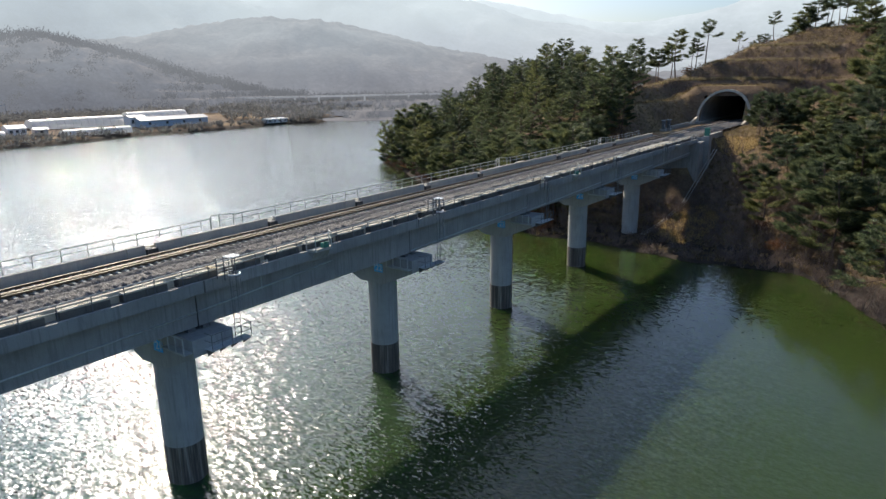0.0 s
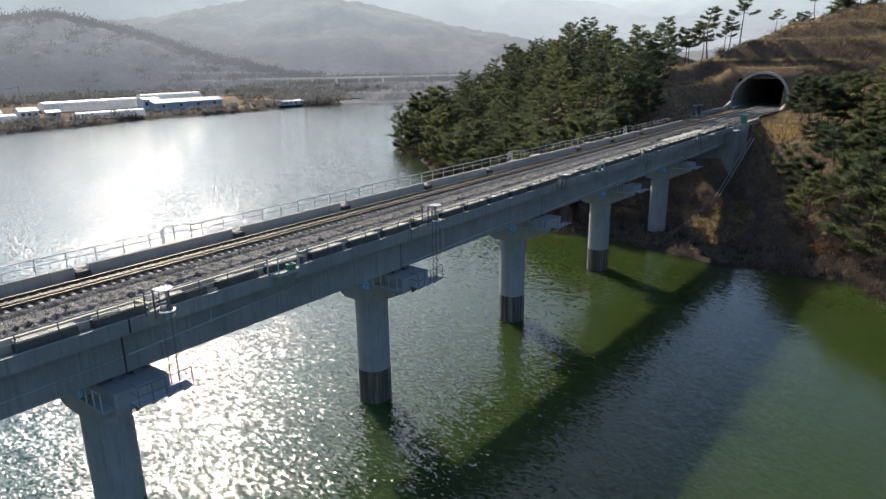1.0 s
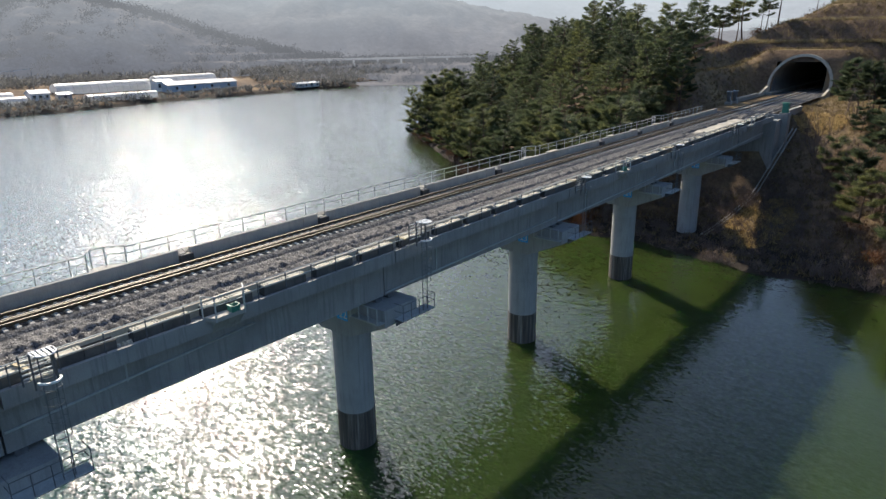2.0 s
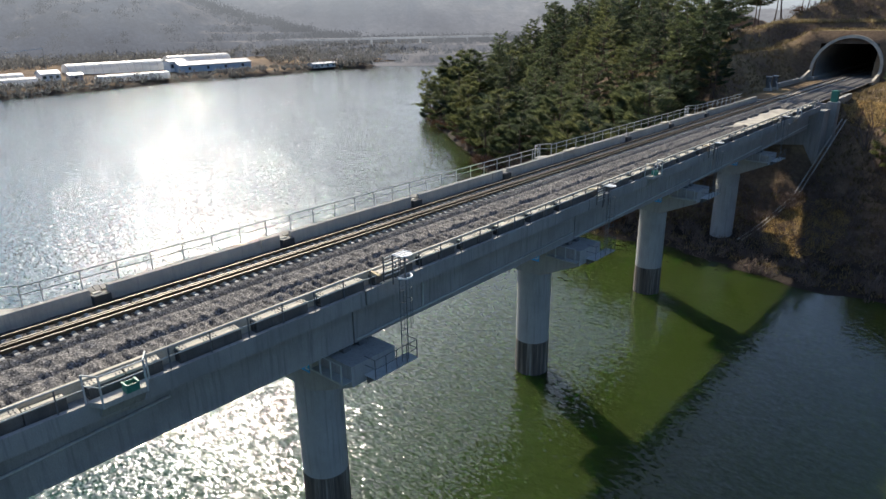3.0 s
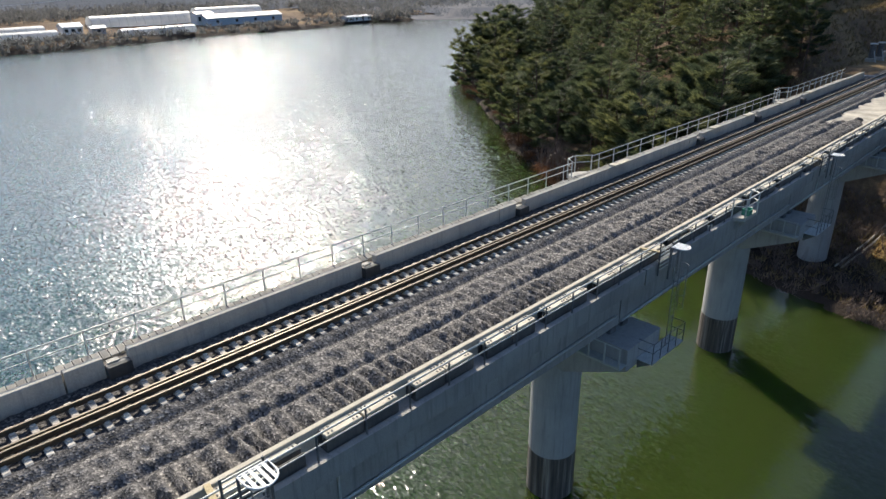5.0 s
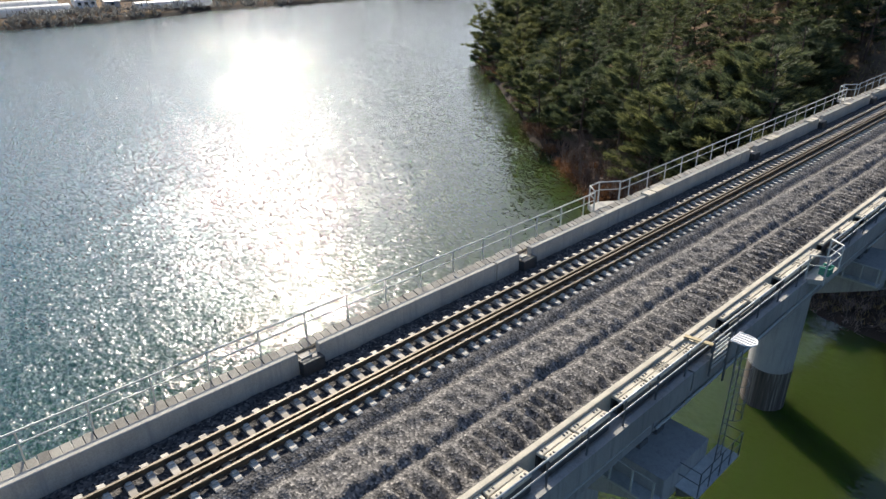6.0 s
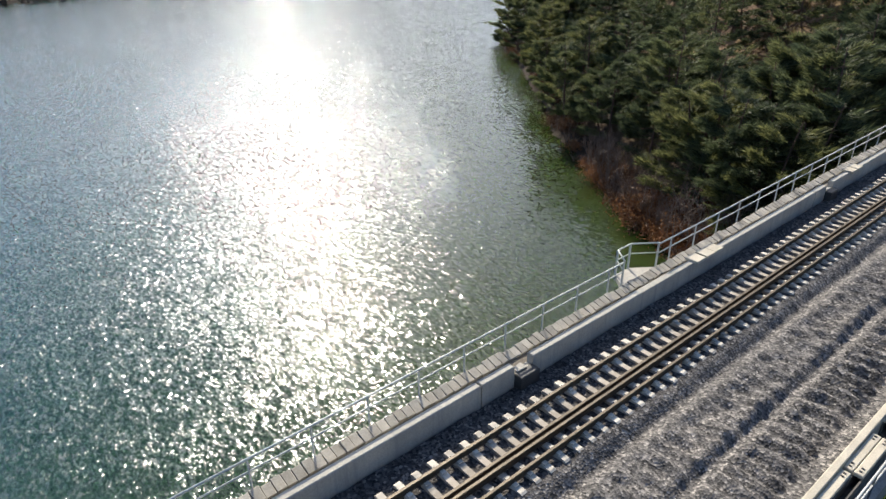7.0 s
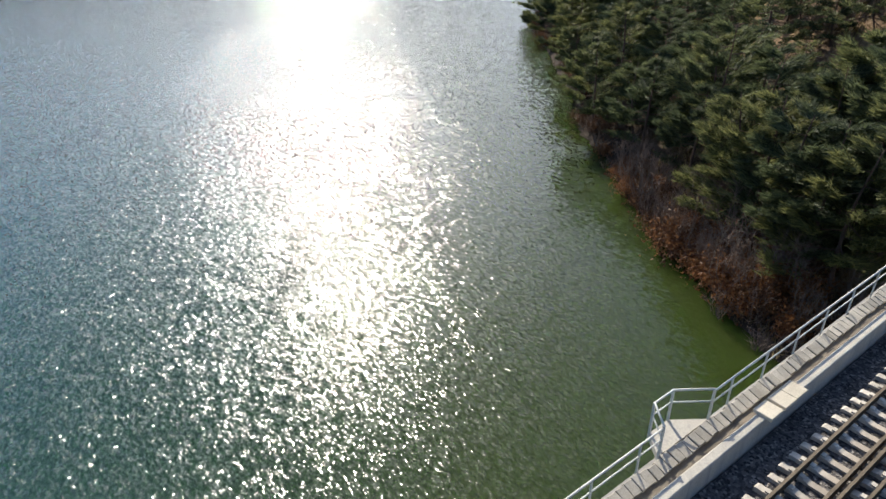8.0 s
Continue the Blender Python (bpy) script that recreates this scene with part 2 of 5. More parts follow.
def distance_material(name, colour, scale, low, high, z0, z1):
    """Far slopes as a plain backdrop: the valley's mist is painted in as glow, more so higher up."""
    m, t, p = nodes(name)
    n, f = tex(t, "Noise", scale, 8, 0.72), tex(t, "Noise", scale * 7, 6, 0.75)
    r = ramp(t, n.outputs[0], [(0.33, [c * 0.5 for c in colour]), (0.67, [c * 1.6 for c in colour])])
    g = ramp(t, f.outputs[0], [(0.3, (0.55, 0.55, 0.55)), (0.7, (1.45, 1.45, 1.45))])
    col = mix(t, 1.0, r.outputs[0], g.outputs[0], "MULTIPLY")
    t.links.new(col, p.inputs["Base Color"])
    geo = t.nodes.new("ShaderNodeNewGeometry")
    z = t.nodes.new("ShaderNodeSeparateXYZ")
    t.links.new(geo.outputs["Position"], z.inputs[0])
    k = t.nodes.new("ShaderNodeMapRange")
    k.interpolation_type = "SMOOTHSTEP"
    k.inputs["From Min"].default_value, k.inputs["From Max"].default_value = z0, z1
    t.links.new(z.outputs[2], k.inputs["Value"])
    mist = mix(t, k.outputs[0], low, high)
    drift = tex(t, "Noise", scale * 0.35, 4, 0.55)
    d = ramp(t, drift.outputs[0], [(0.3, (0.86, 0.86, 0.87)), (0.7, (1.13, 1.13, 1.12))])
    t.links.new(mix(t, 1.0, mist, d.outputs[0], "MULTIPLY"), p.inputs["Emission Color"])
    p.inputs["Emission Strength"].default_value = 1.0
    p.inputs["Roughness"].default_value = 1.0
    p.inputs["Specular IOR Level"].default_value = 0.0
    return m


CASING, BALLAST, WATER, GROUND = casing_material(), ballast_material(), water_material(), ground_material()
DRY_NEEDLES = needle_material("russet_leaves", (0.1, 0.045, 0.025), (0.2, 0.1, 0.05))
# far scrub greyed and paled, with the lake's haze put into its colour
FAR_TREES = needle_material("far_woods", (0.15, 0.14, 0.135), (0.29, 0.27, 0.245))
NEEDLES = needle_material("pine_needles", (0.038, 0.053, 0.031), (0.2, 0.225, 0.105))


def film_material():
    m, t, p = nodes("greenhouse_sheet")
    n = tex(t, "Noise", 0.5, 4)
    r = ramp(t, n.outputs[0], [(0.3, (0.8, 0.81, 0.81)), (0.7, (0.92, 0.92, 0.9))])
    t.links.new(r.outputs[0], p.inputs["Base Color"])
    p.inputs["Roughness"].default_value = 0.42
    p.inputs["Specular IOR Level"].default_value = 0.9
    tr = t.nodes.new("ShaderNodeBsdfTranslucent")
    t.links.new(r.outputs[0], tr.inputs[0])
    ms = t.nodes.new("ShaderNodeMixShader")
    ms.inputs[0].default_value = 0.5
    t.links.new(p.outputs[0], ms.inputs[1])
    t.links.new(tr.outputs[0], ms.inputs[2])
    t.links.new(ms.outputs[0], t.nodes["Material Output"].inputs[0])
    return m


PLASTIC = film_material()
DRY_GRASS = needle_material("dry_grass", (0.15, 0.1, 0.05), (0.44, 0.32, 0.16))
STRAW = needle_material("straw_grass", (0.3, 0.22, 0.11), (0.62, 0.48, 0.26))
# ---- mesh tools ----
class Mesh:
    """Gathers corners and faces."""

    def __init__(self):
        self.v, self.f = [], []

    def add(self, verts, faces):
        k = len(self.v)
        self.v.extend(verts)
        self.f.extend(tuple(i + k for i in q) for q in faces)
        return self

    def box(self, x0, x1, y0, y1, z0, z1, ch=0.0):
        if ch <= 0:
            return self.add([(x, y, z) for z in (z0, z1) for y in (y0, y1) for x in (x0, x1)],
                            [(0, 2, 3, 1), (4, 5, 7, 6), (0, 1, 5, 4), (2, 6, 7, 3), (0, 4, 6, 2), (1, 3, 7, 5)])
        # top edges chamfered
        v = [(x0, y0, z0), (x1, y0, z0), (x1, y1, z0), (x0, y1, z0)]
        v += [(x0, y0, z1 - ch), (x1, y0, z1 - ch), (x1, y1, z1 - ch), (x0, y1, z1 - ch)]
        v += [(x0 + ch, y0 + ch, z1), (x1 - ch, y0 + ch, z1), (x1 - ch, y1 - ch, z1), (x0 + ch, y1 - ch, z1)]
        f = [(3, 2, 1, 0), (8, 9, 10, 11)]
        for k in (0, 4):
            f += [(k + i, k + (i + 1) % 4, k + 4 + (i + 1) % 4, k + 4 + i) for i in range(4)]
        return self.add(v, f)

    def prism(self, outline, y0, y1, axis="y"):
        """An outline in (x, z) swept along y, or in (y, z) along x, or in (x, y) along z."""
        n = len(outline)
        put = {"y": lambda a, b, s: (a, s, b), "x": lambda a, b, s: (s, a, b), "z": lambda a, b, s: (a, b, s)}[axis]
        v = [put(a, b, s) for s in (y0, y1) for a, b in outline]
        f = [tuple(range(n)), tuple(range(2 * n - 1, n - 1, -1))]
        f += [(i, n + i, n + (i + 1) % n, (i + 1) % n) for i in range(n)]
        return self.add(v, f)

    def tube(self, points, r, n=6, r_end=None, cap=True):
        """A round bar through points."""
        pts = [Vector(p) for p in points]
        v, f = [], []
        for i, p in enumerate(pts):
            d = (pts[min(i + 1, len(pts) - 1)] - pts[max(i - 1, 0)]).normalized()
            a = d.orthogonal().normalized() if abs(d.z) > 0.95 else d.cross(Vector((0, 0, 1))).normalized()
            b = d.cross(a)
            rr = r if r_end is None else r + (r_end - r) * i / (len(pts) - 1)
            v += [tuple(p + rr * (math.cos(q) * a + math.sin(q) * b)) for q in (2 * math.pi * k / n for k in range(n))]
        for i in range(len(pts) - 1):
            f += [(i * n + k, i * n + (k + 1) % n, (i + 1) * n + (k + 1) % n, (i + 1) * n + k) for k in range(n)]
        if cap:
            f += [tuple(range(n - 1, -1, -1)), tuple(range((len(pts) - 1) * n, len(pts) * n))]
        return self.add(v, f)

    def data(self, name, material, smooth=False):
        me = bpy.data.meshes.new(name)
        me.from_pydata(self.v, [], self.f)
        me.materials.append(material)
        bm = bmesh.new()
        bm.from_mesh(me)
        bmesh.ops.recalc_face_normals(bm, faces=bm.faces)
        bm.to_mesh(me)
        bm.free()
        if smooth:
            me.polygons.foreach_set("use_smooth", [True] * len(me.polygons))
        me.update()
        return me


def thing(name, place, label, category, group="", kind=""):
    """An empty at the thing's base, to hold its parts."""
    ob = new(name)
    ob.location = place
    ob.empty_display_size = 0.2
    return tagged(ob, label, category, group, kind)


def part(name, mesh, material, parent, label="", smooth=False, at=(0, 0, 0)):
    data = mesh if isinstance(mesh, bpy.types.Mesh) else mesh.data(name, material, smooth)
    ob = new(name, data)
    ob.location = at
    ob.parent = parent
    return tagged(ob, label)


def single(name, mesh, material, label, category, kind="", group="", smooth=False, at=(0, 0, 0)):
    data = mesh if isinstance(mesh, bpy.types.Mesh) else mesh.data(name, material, smooth)
    ob = new(name, data)
    ob.location = at
    return tagged(ob, label, category, group, kind)


def raw_mesh(name, verts, faces, material, smooth=False):
    """For large numpy arrays: no clean-up of the normals."""
    me = bpy.data.meshes.new(name)
    me.from_pydata(verts, [], faces)
    me.materials.append(material)
    if smooth:
        me.polygons.foreach_set("use_smooth", [True] * len(me.polygons))
    me.update()
    return me


def hills(x, y, size, seed=0.0):
    """Smooth noise of three octaves, about -1 to 1, for numpy arrays."""
    out = np.zeros_like(x, dtype=float)
    amp, s = 1.0, 1.0 / size
    for k in range(4):
        a, b = x * s + seed * 3.7 + k * 11.3, y * s - seed * 2.1 + k * 5.9
        out += amp * (np.sin(a * 2.1 + 1.3 * np.sin(b * 1.7 + k)) * np.cos(b * 2.3 + 1.1 * np.sin(a * 1.9 - k)))
        amp *= 0.5
        s *= 2.13
    return out / 1.6
# ---- the land and the lake ----
DECK_Z = 15.3
SHORE = [(-158, 186), (-150, 175), (-142, 169), (-125, 157), (-109, 144), (-103, 138.5), (-92, 129), (-82, 122.5), (-74, 117), (-66, 112), (-60, 107.8),
         (-54, 105.2), (-46, 107.5), (-36, 106), (-27, 103.5), (-18, 104.6), (-12, 105.2), (-5, 95), (-1, 88), (8, 74), (24, 58), (70, 40), (700, 20), (4500, 0),
         (4500, 4500), (-200, 4500), (-100, 600), (-120, 350), (-150, 260), (-166, 210)]
FAR_SHORE = [(-330, -4500), (-322, -400), (-318, 60), (-320, 143), (-330, 180), (-328, 240), (-334, 290), (-322, 318), (-345, 330), (-330, 380), (-290, 450), (-235, 560), (-205, 900), (-205, 4500), (-4500, 4500), (-4500, -4500)]


def inside_distance(x, y, poly):
    """Signed distance to a closed outline, positive inside."""
    best = np.full(x.shape, 1e18)
    inside = np.zeros(x.shape, dtype=bool)
    for (ax, ay), (bx, by) in zip(poly, poly[1:] + poly[:1]):
        dx, dy = bx - ax, by - ay
        s = np.clip(((x - ax) * dx + (y - ay) * dy) / (dx * dx + dy * dy), 0, 1)
        best = np.minimum(best, (x - ax - s * dx) ** 2 + (y - ay - s * dy) ** 2)
        cross = (ay > y) != (by > y)
        xi = ax + (y - ay) * dx / (dy if dy else 1e-9)
        inside ^= cross & (x < xi)
    return np.where(inside, 1, -1) * np.sqrt(best)


def rise(s):
    """Height of the terraced cutting over the track bed, by the distance from it."""
    return np.interp(s, [0, 1, 6, 8.5, 12, 15, 20, 24, 29, 33, 70], [0, 0, 6, 6.2, 11, 11.2, 16, 16.2, 20.2, 20.5, 40])


def land_height(x, y):
    d = inside_distance(x, y, SHORE) + 1.3 * hills(x, y, 17.0, 1.0)
    u = np.clip(d / 40.0, 0, 1)
    up = 34.0 * (1 - np.exp(-np.maximum(d, 0) / 50.0)) * (0.25 + 0.75 * u * u * (3 - 2 * u))
    up += 16 * np.exp(-((x + 5) ** 2 + (y - 265) ** 2) / 70.0 ** 2) * np.clip(d / 60, 0, 1)
    up += np.clip(d / 30, 0, 1) * 0.9 * hills(x, y, 30.0, 2.0)
    # the hill over the tunnel: its crest climbs from the left to the right
    over = np.interp(x, [-85, -76, -69, -62, -57, -51, -45.5, -39, -30, -15, 20], [16, 18.5, 21.5, 25.2, 28.8, 31.8, 34.6, 37.0, 39.8, 41.0, 38])
    over = over - 1.4 * np.maximum(200 - y, 0) - 0.3 * np.maximum(y - 240, 0) + 0.4 * hills(x, y, 14.0, 41.0)
    crown = np.clip((x + 88) / 12.0, 0, 1) * np.clip((y - 197) / 6.0, 0, 1) * np.clip((290 - y) / 50.0, 0, 1)
    up = np.where(x > -95, np.maximum(up, over), up) * (1 - crown) + over * crown
    left = np.clip((x + 88) / 8.0, 0, 1) * np.clip((-46 - x) / 4.0, 0, 1) * np.clip((y - 150) / 15.0, 0, 1)
    crest = np.interp(x, [-85, -76, -69, -62, -57, -51, -45], [16, 18.5, 21.5, 25.2, 28.8, 31.8, 34.6])
    up = up * (1 - left) + np.minimum(up, crest) * left
    # the long slope that falls from the track bed to the water
    fall = 0.1 + 0.36 * np.clip(y - 109.5, 0, 40.5) + 0.03 * np.maximum(y - 150, 0) + 0.42 * np.maximum(x + 17, 0) * np.clip((y - 92) / 20, 0, 1) + 0.35 * hills(x, y, 9.0, 51.0) * np.clip((y - 110) / 10, 0, 1)
    fall = fall + 60 * np.clip((y - 188) / 10.0, 0, 1)
    up = np.where(x > -37, np.minimum(up, np.maximum(fall, 0.1)), up)
    # the track bed with its cutting, and the slope beside the abutment
    side = np.maximum(np.maximum(-50.5 - x, x + 36.0 - 14.0 * np.clip((y - 186) / 6.0, 0, 1)), 0)
    back = np.maximum(y - 190.0, 0)
    s = np.sqrt(side ** 2 + back ** 2)
    cut = DECK_Z - 0.5 + rise(s)
    fill = (DECK_Z - 0.5) * np.clip(1 - np.maximum(side - 0.5, 0) / 22.0, 0, 1) * np.clip((y - 128) / 16.0, 0, 1)
    up = np.where(y > 128, np.minimum(np.maximum(up, np.where(y < 192, fill, 0)), cut), up)
    # the hill closes round the tunnel's mouth at the slope of its face
    mouth = np.minimum(24.4, 15.0 + (y - 186.1) / 0.42)
    near = np.clip((16 - np.abs(x + 43.4)) / 8.0, 0, 1)
    up = np.where(y > 186.1, up + np.maximum(mouth - up, 0) * near * near * (3 - 2 * near), up)
    # under the bridge the bank lies lower
    under = np.exp(-((x + 40) / 13.0) ** 2) * np.clip((142 - y) / 14.0, 0, 1)
    up = up * (1 - 0.55 * under)
    z = np.where(d > 0, 0.15 + up, np.maximum(d * 0.5, -4.0))
    # across the lake
    f = inside_distance(x, y, FAR_SHORE) + 4.0 * hills(x, y, 60.0, 4.0)
    bank = 2.2 * np.clip(f / 7.0, 0, 1) + 0.1 * np.clip(f - 8, 0, 45)
    return np.where((f > 0) & (d < 0), bank, z)


def axis_steps(lo, hi, fine_lo, fine_hi, fine, grow=1.13):
    out = list(np.arange(fine_lo, fine_hi + 1e-6, fine))
    s, p = fine, fine_hi
    while p < hi:
        s = min(s * grow, 160)
        p += s
        out.append(p)
    s, p = fine, fine_lo
    while p > lo:
        s = min(s * grow, 160)
        p -= s
        out.insert(0, p)
    return np.array(out)


def build_ground():
    xs, ys = axis_steps(-4300, 4300, -175, 20, 1.5, 1.06), axis_steps(-4300, 4300, 84, 262, 1.5, 1.08)
    gx, gy = np.meshgrid(xs, ys)
    z = land_height(gx, gy)
    # the tunnel's bore goes through the hill
    w, h = len(xs), len(ys)
    verts = np.stack([gx.ravel(), gy.ravel(), z.ravel()], 1).tolist()
    faces = []
    for j in range(h - 1):
        for i in range(w - 1):
            cx, cy = (xs[i] + xs[i + 1]) / 2, (ys[j] + ys[j + 1]) / 2
            if abs(cx + 43.4) < 5.6 and 184.6 < cy < 189.6:
                continue
            k = j * w + i
            faces.append((k, k + 1, k + w + 1, k + w))
    return single("ground", raw_mesh("ground", verts, faces, GROUND, True), GROUND, "brown winter hillside with dry grass and bare earth round the lake", "ground", "structure")


ground = build_ground()
single("water", raw_mesh("water", [(-4300, -4300, 0), (4300, -4300, 0), (4300, 4300, 0), (-4300, 4300, 0)], [(0, 1, 2, 3)], WATER), WATER,
       "green rippled lake water glittering in the low sun", "water", "structure")


def build_ridge(name, dist, depth, skyline, material, label, seed, rough=1.0, steps=0):
    """A far chain of hills: skyline is (bearing left of +y, angle of the crest over the horizon) in degrees, as seen from the lake."""
    az = np.radians(np.arange(-40, 150, 0.24 if steps else 0.32))
    rows = 46 if steps else 22
    crest = dist + depth
    b, e = zip(*sorted(skyline))
    top = 28 + crest * np.tan(np.radians(np.interp(np.degrees(az), b, e)))
    soft = np.exp(-np.linspace(-2, 2, 9) ** 2)
    top = np.convolve(np.pad(top, 4, mode="edge"), soft / soft.sum(), mode="valid")
    verts = []
    for j in range(rows):
        k = j / (rows - 1)
        r = dist + depth * k
        x, y = -np.sin(az) * r, np.cos(az) * r
        body = np.sin(k * math.pi / 2) ** 1.15
        z = top * body + (0.1 * top * hills(x, y, dist * 0.14, seed) * (1 - k ** 3) + rough * crest * 0.0022 * hills(x, y, dist * 0.02, seed + 1)) * min(1, k * 3)
        if steps:
            q = np.floor(z / steps + 0.5 * hills(x, y, 90.0, seed + 2)) * steps
            f = np.clip((34 - z) / 14, 0, 1)
            z = z * (1 - f) + (q + 0.25 * (z - q)) * f
        if j == 0:
            z = z * 0 - 5
        verts += np.stack([x, y, z], 1).tolist()
    w = len(az)
    faces = [(j * w + i + 1, j * w + i, (j + 1) * w + i, (j + 1) * w + i + 1) for j in range(rows - 1) for i in range(w - 1)]
    return single(name, raw_mesh(name, verts, faces, material, True), material, label, "hills", "structure")


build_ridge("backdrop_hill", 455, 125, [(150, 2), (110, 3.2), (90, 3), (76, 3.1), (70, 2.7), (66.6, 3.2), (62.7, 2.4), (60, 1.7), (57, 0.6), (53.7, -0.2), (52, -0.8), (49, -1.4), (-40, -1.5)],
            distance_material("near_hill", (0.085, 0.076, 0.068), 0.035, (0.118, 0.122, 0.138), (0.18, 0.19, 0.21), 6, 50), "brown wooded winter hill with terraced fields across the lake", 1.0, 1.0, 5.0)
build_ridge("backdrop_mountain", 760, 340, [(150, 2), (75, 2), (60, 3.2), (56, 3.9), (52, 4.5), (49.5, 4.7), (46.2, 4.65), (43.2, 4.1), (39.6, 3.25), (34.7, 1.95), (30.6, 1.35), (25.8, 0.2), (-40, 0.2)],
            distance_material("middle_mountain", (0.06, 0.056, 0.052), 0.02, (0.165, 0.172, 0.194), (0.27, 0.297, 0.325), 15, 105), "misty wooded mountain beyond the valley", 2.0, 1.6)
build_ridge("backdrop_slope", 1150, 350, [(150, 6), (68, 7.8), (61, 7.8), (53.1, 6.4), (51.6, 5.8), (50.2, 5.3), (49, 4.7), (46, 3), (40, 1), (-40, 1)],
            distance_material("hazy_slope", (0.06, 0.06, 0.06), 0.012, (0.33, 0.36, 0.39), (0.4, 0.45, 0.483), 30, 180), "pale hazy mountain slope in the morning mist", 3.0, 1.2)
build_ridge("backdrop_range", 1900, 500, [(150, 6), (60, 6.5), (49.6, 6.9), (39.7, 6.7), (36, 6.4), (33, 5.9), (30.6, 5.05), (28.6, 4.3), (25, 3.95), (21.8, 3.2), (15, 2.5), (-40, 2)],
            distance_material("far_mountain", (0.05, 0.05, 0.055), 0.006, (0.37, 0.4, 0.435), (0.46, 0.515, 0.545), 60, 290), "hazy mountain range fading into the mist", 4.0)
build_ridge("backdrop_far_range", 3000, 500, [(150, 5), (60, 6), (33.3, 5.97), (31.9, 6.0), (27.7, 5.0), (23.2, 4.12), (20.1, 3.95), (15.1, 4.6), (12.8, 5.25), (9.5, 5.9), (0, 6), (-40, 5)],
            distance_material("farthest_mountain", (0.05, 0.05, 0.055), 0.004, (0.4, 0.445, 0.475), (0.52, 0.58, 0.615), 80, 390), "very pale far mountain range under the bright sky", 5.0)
# ---- the railway bridge ----
SPAN, FIRST, LAST = 22.0, -17.6, 136.4
PIERS = [4.4, 26.4, 48.4, 70.4, 92.4, 114.4]
WALL_TOP = 16.34
RECESSES = [6.3, 17.3, 28.2, 39.3, 50.1, 61.3, 72.2, 94.0, 105.0, 116.0]


def build_span(y0, y1):
    """Two girders under a slab, with ballast walls, curbs and drains."""
    span = thing("bridge_span", (0, y0, 0), "grey concrete railway bridge span with ballast walls", "bridge span", "spans of the railway bridge")
    L, g = y1 - y0, 0.05
    slab = [(-45.9, 15.82), (-45.9, 15.35), (-45.4, 15.1), (-36.88, 15.1), (-36.5, 14.84), (-35.95, 14.78), (-35.72, 14.78), (-35.72, 15.56), (-35.95, 15.56), (-35.95, 15.45), (-36.55, 15.45), (-36.55, 15.22), (-44.95, 15.22), (-44.95, 15.82)]
    part("deck_slab", Mesh().prism(slab, g, L - g), CONCRETE, span)
    for x in (-36.85, -45.0):
        s = 1 if x > -40 else -1
        web = [(x, 15.08), (x, 12.3), (x - s * 0.9, 12.3), (x - s * 0.9, 12.7), (x - s * 0.3, 13.0), (x - s * 0.3, 14.7), (x - s * 0.7, 15.08)]
        girder = part("girder", Mesh().prism(web, g, L - g), CONCRETE, span)
    for x in (-38.6, -42.2):
        part("girder", Mesh().box(x - 0.45, x + 0.45, g, L - g, 12.3, 15.08), CONCRETE, span)
    # wall that holds the ballast, on the track's side with drain recesses
    edges = [0.03] + [q - y0 for q in RECESSES if y0 < q < y1] + [L - 0.03]
    for a, c in zip(edges, edges[1:]):
        part("track_wall", Mesh().box(-44.93, -44.66, a + (0.42 if a > 1 else 0), c - (0.42 if c < L - 1 else 0), 15.18, WALL_TOP, 0.025), CONCRETE_WALL, span, "pale ballast wall beside the track")
    for q in edges[1:-1]:
        part("low_wall", Mesh().box(-44.94, -44.72, q - 0.42, q + 0.42, 15.2, 15.95), CONCRETE_WALL, span)
        box = part("drain_box", Mesh().box(-44.71, -44.36, q - 0.41, q + 0.41, 15.5, 16.05, 0.03), DARK_BOX, span, "dark drain box in a gap of the wall")
        part("lid", Mesh().box(-44.9, -44.65, q - 0.3, q + 0.1, 16.052, 16.1), CONCRETE_WALL, box, "small concrete lid")
    z0, z1, end = (13.28, 13.9, 0.55) if y0 == 26.4 else (12.78, 13.27, 0.995) if y0 < 26 else (12.5, 12.95, 0.98)
    part("drain_pipe", Mesh().tube([(-36.77, 0.1, z0), (-36.77, L * end, z1)], 0.06, 8), STEEL, span, "long grey drain pipe", True)
    part("downpipe", Mesh().tube([(-36.78, 5.2, 14.8), (-36.78, 5.2, z0 + 0.15)], 0.045, 6), STEEL, span)
    for q in (0.0, L):
        for x in (-37.05, -38.6, -42.2, -44.7):
            part("bearing", Mesh().box(x - 0.25, x + 0.25, abs(q - 0.55) - 0.25, abs(q - 0.55) + 0.25, 12.05, 12.3), YELLOW if x > -37 else DARK_STEEL, span)
    part("ballast_wall", Mesh().box(-36.78, -36.58, g, L - g, 15.1, 16.12, 0.02), CONCRETE_PALE, span, "pale ballast wall")
    return span


for k in range(7):
    build_span(FIRST + SPAN * k, FIRST + SPAN * (k + 1))


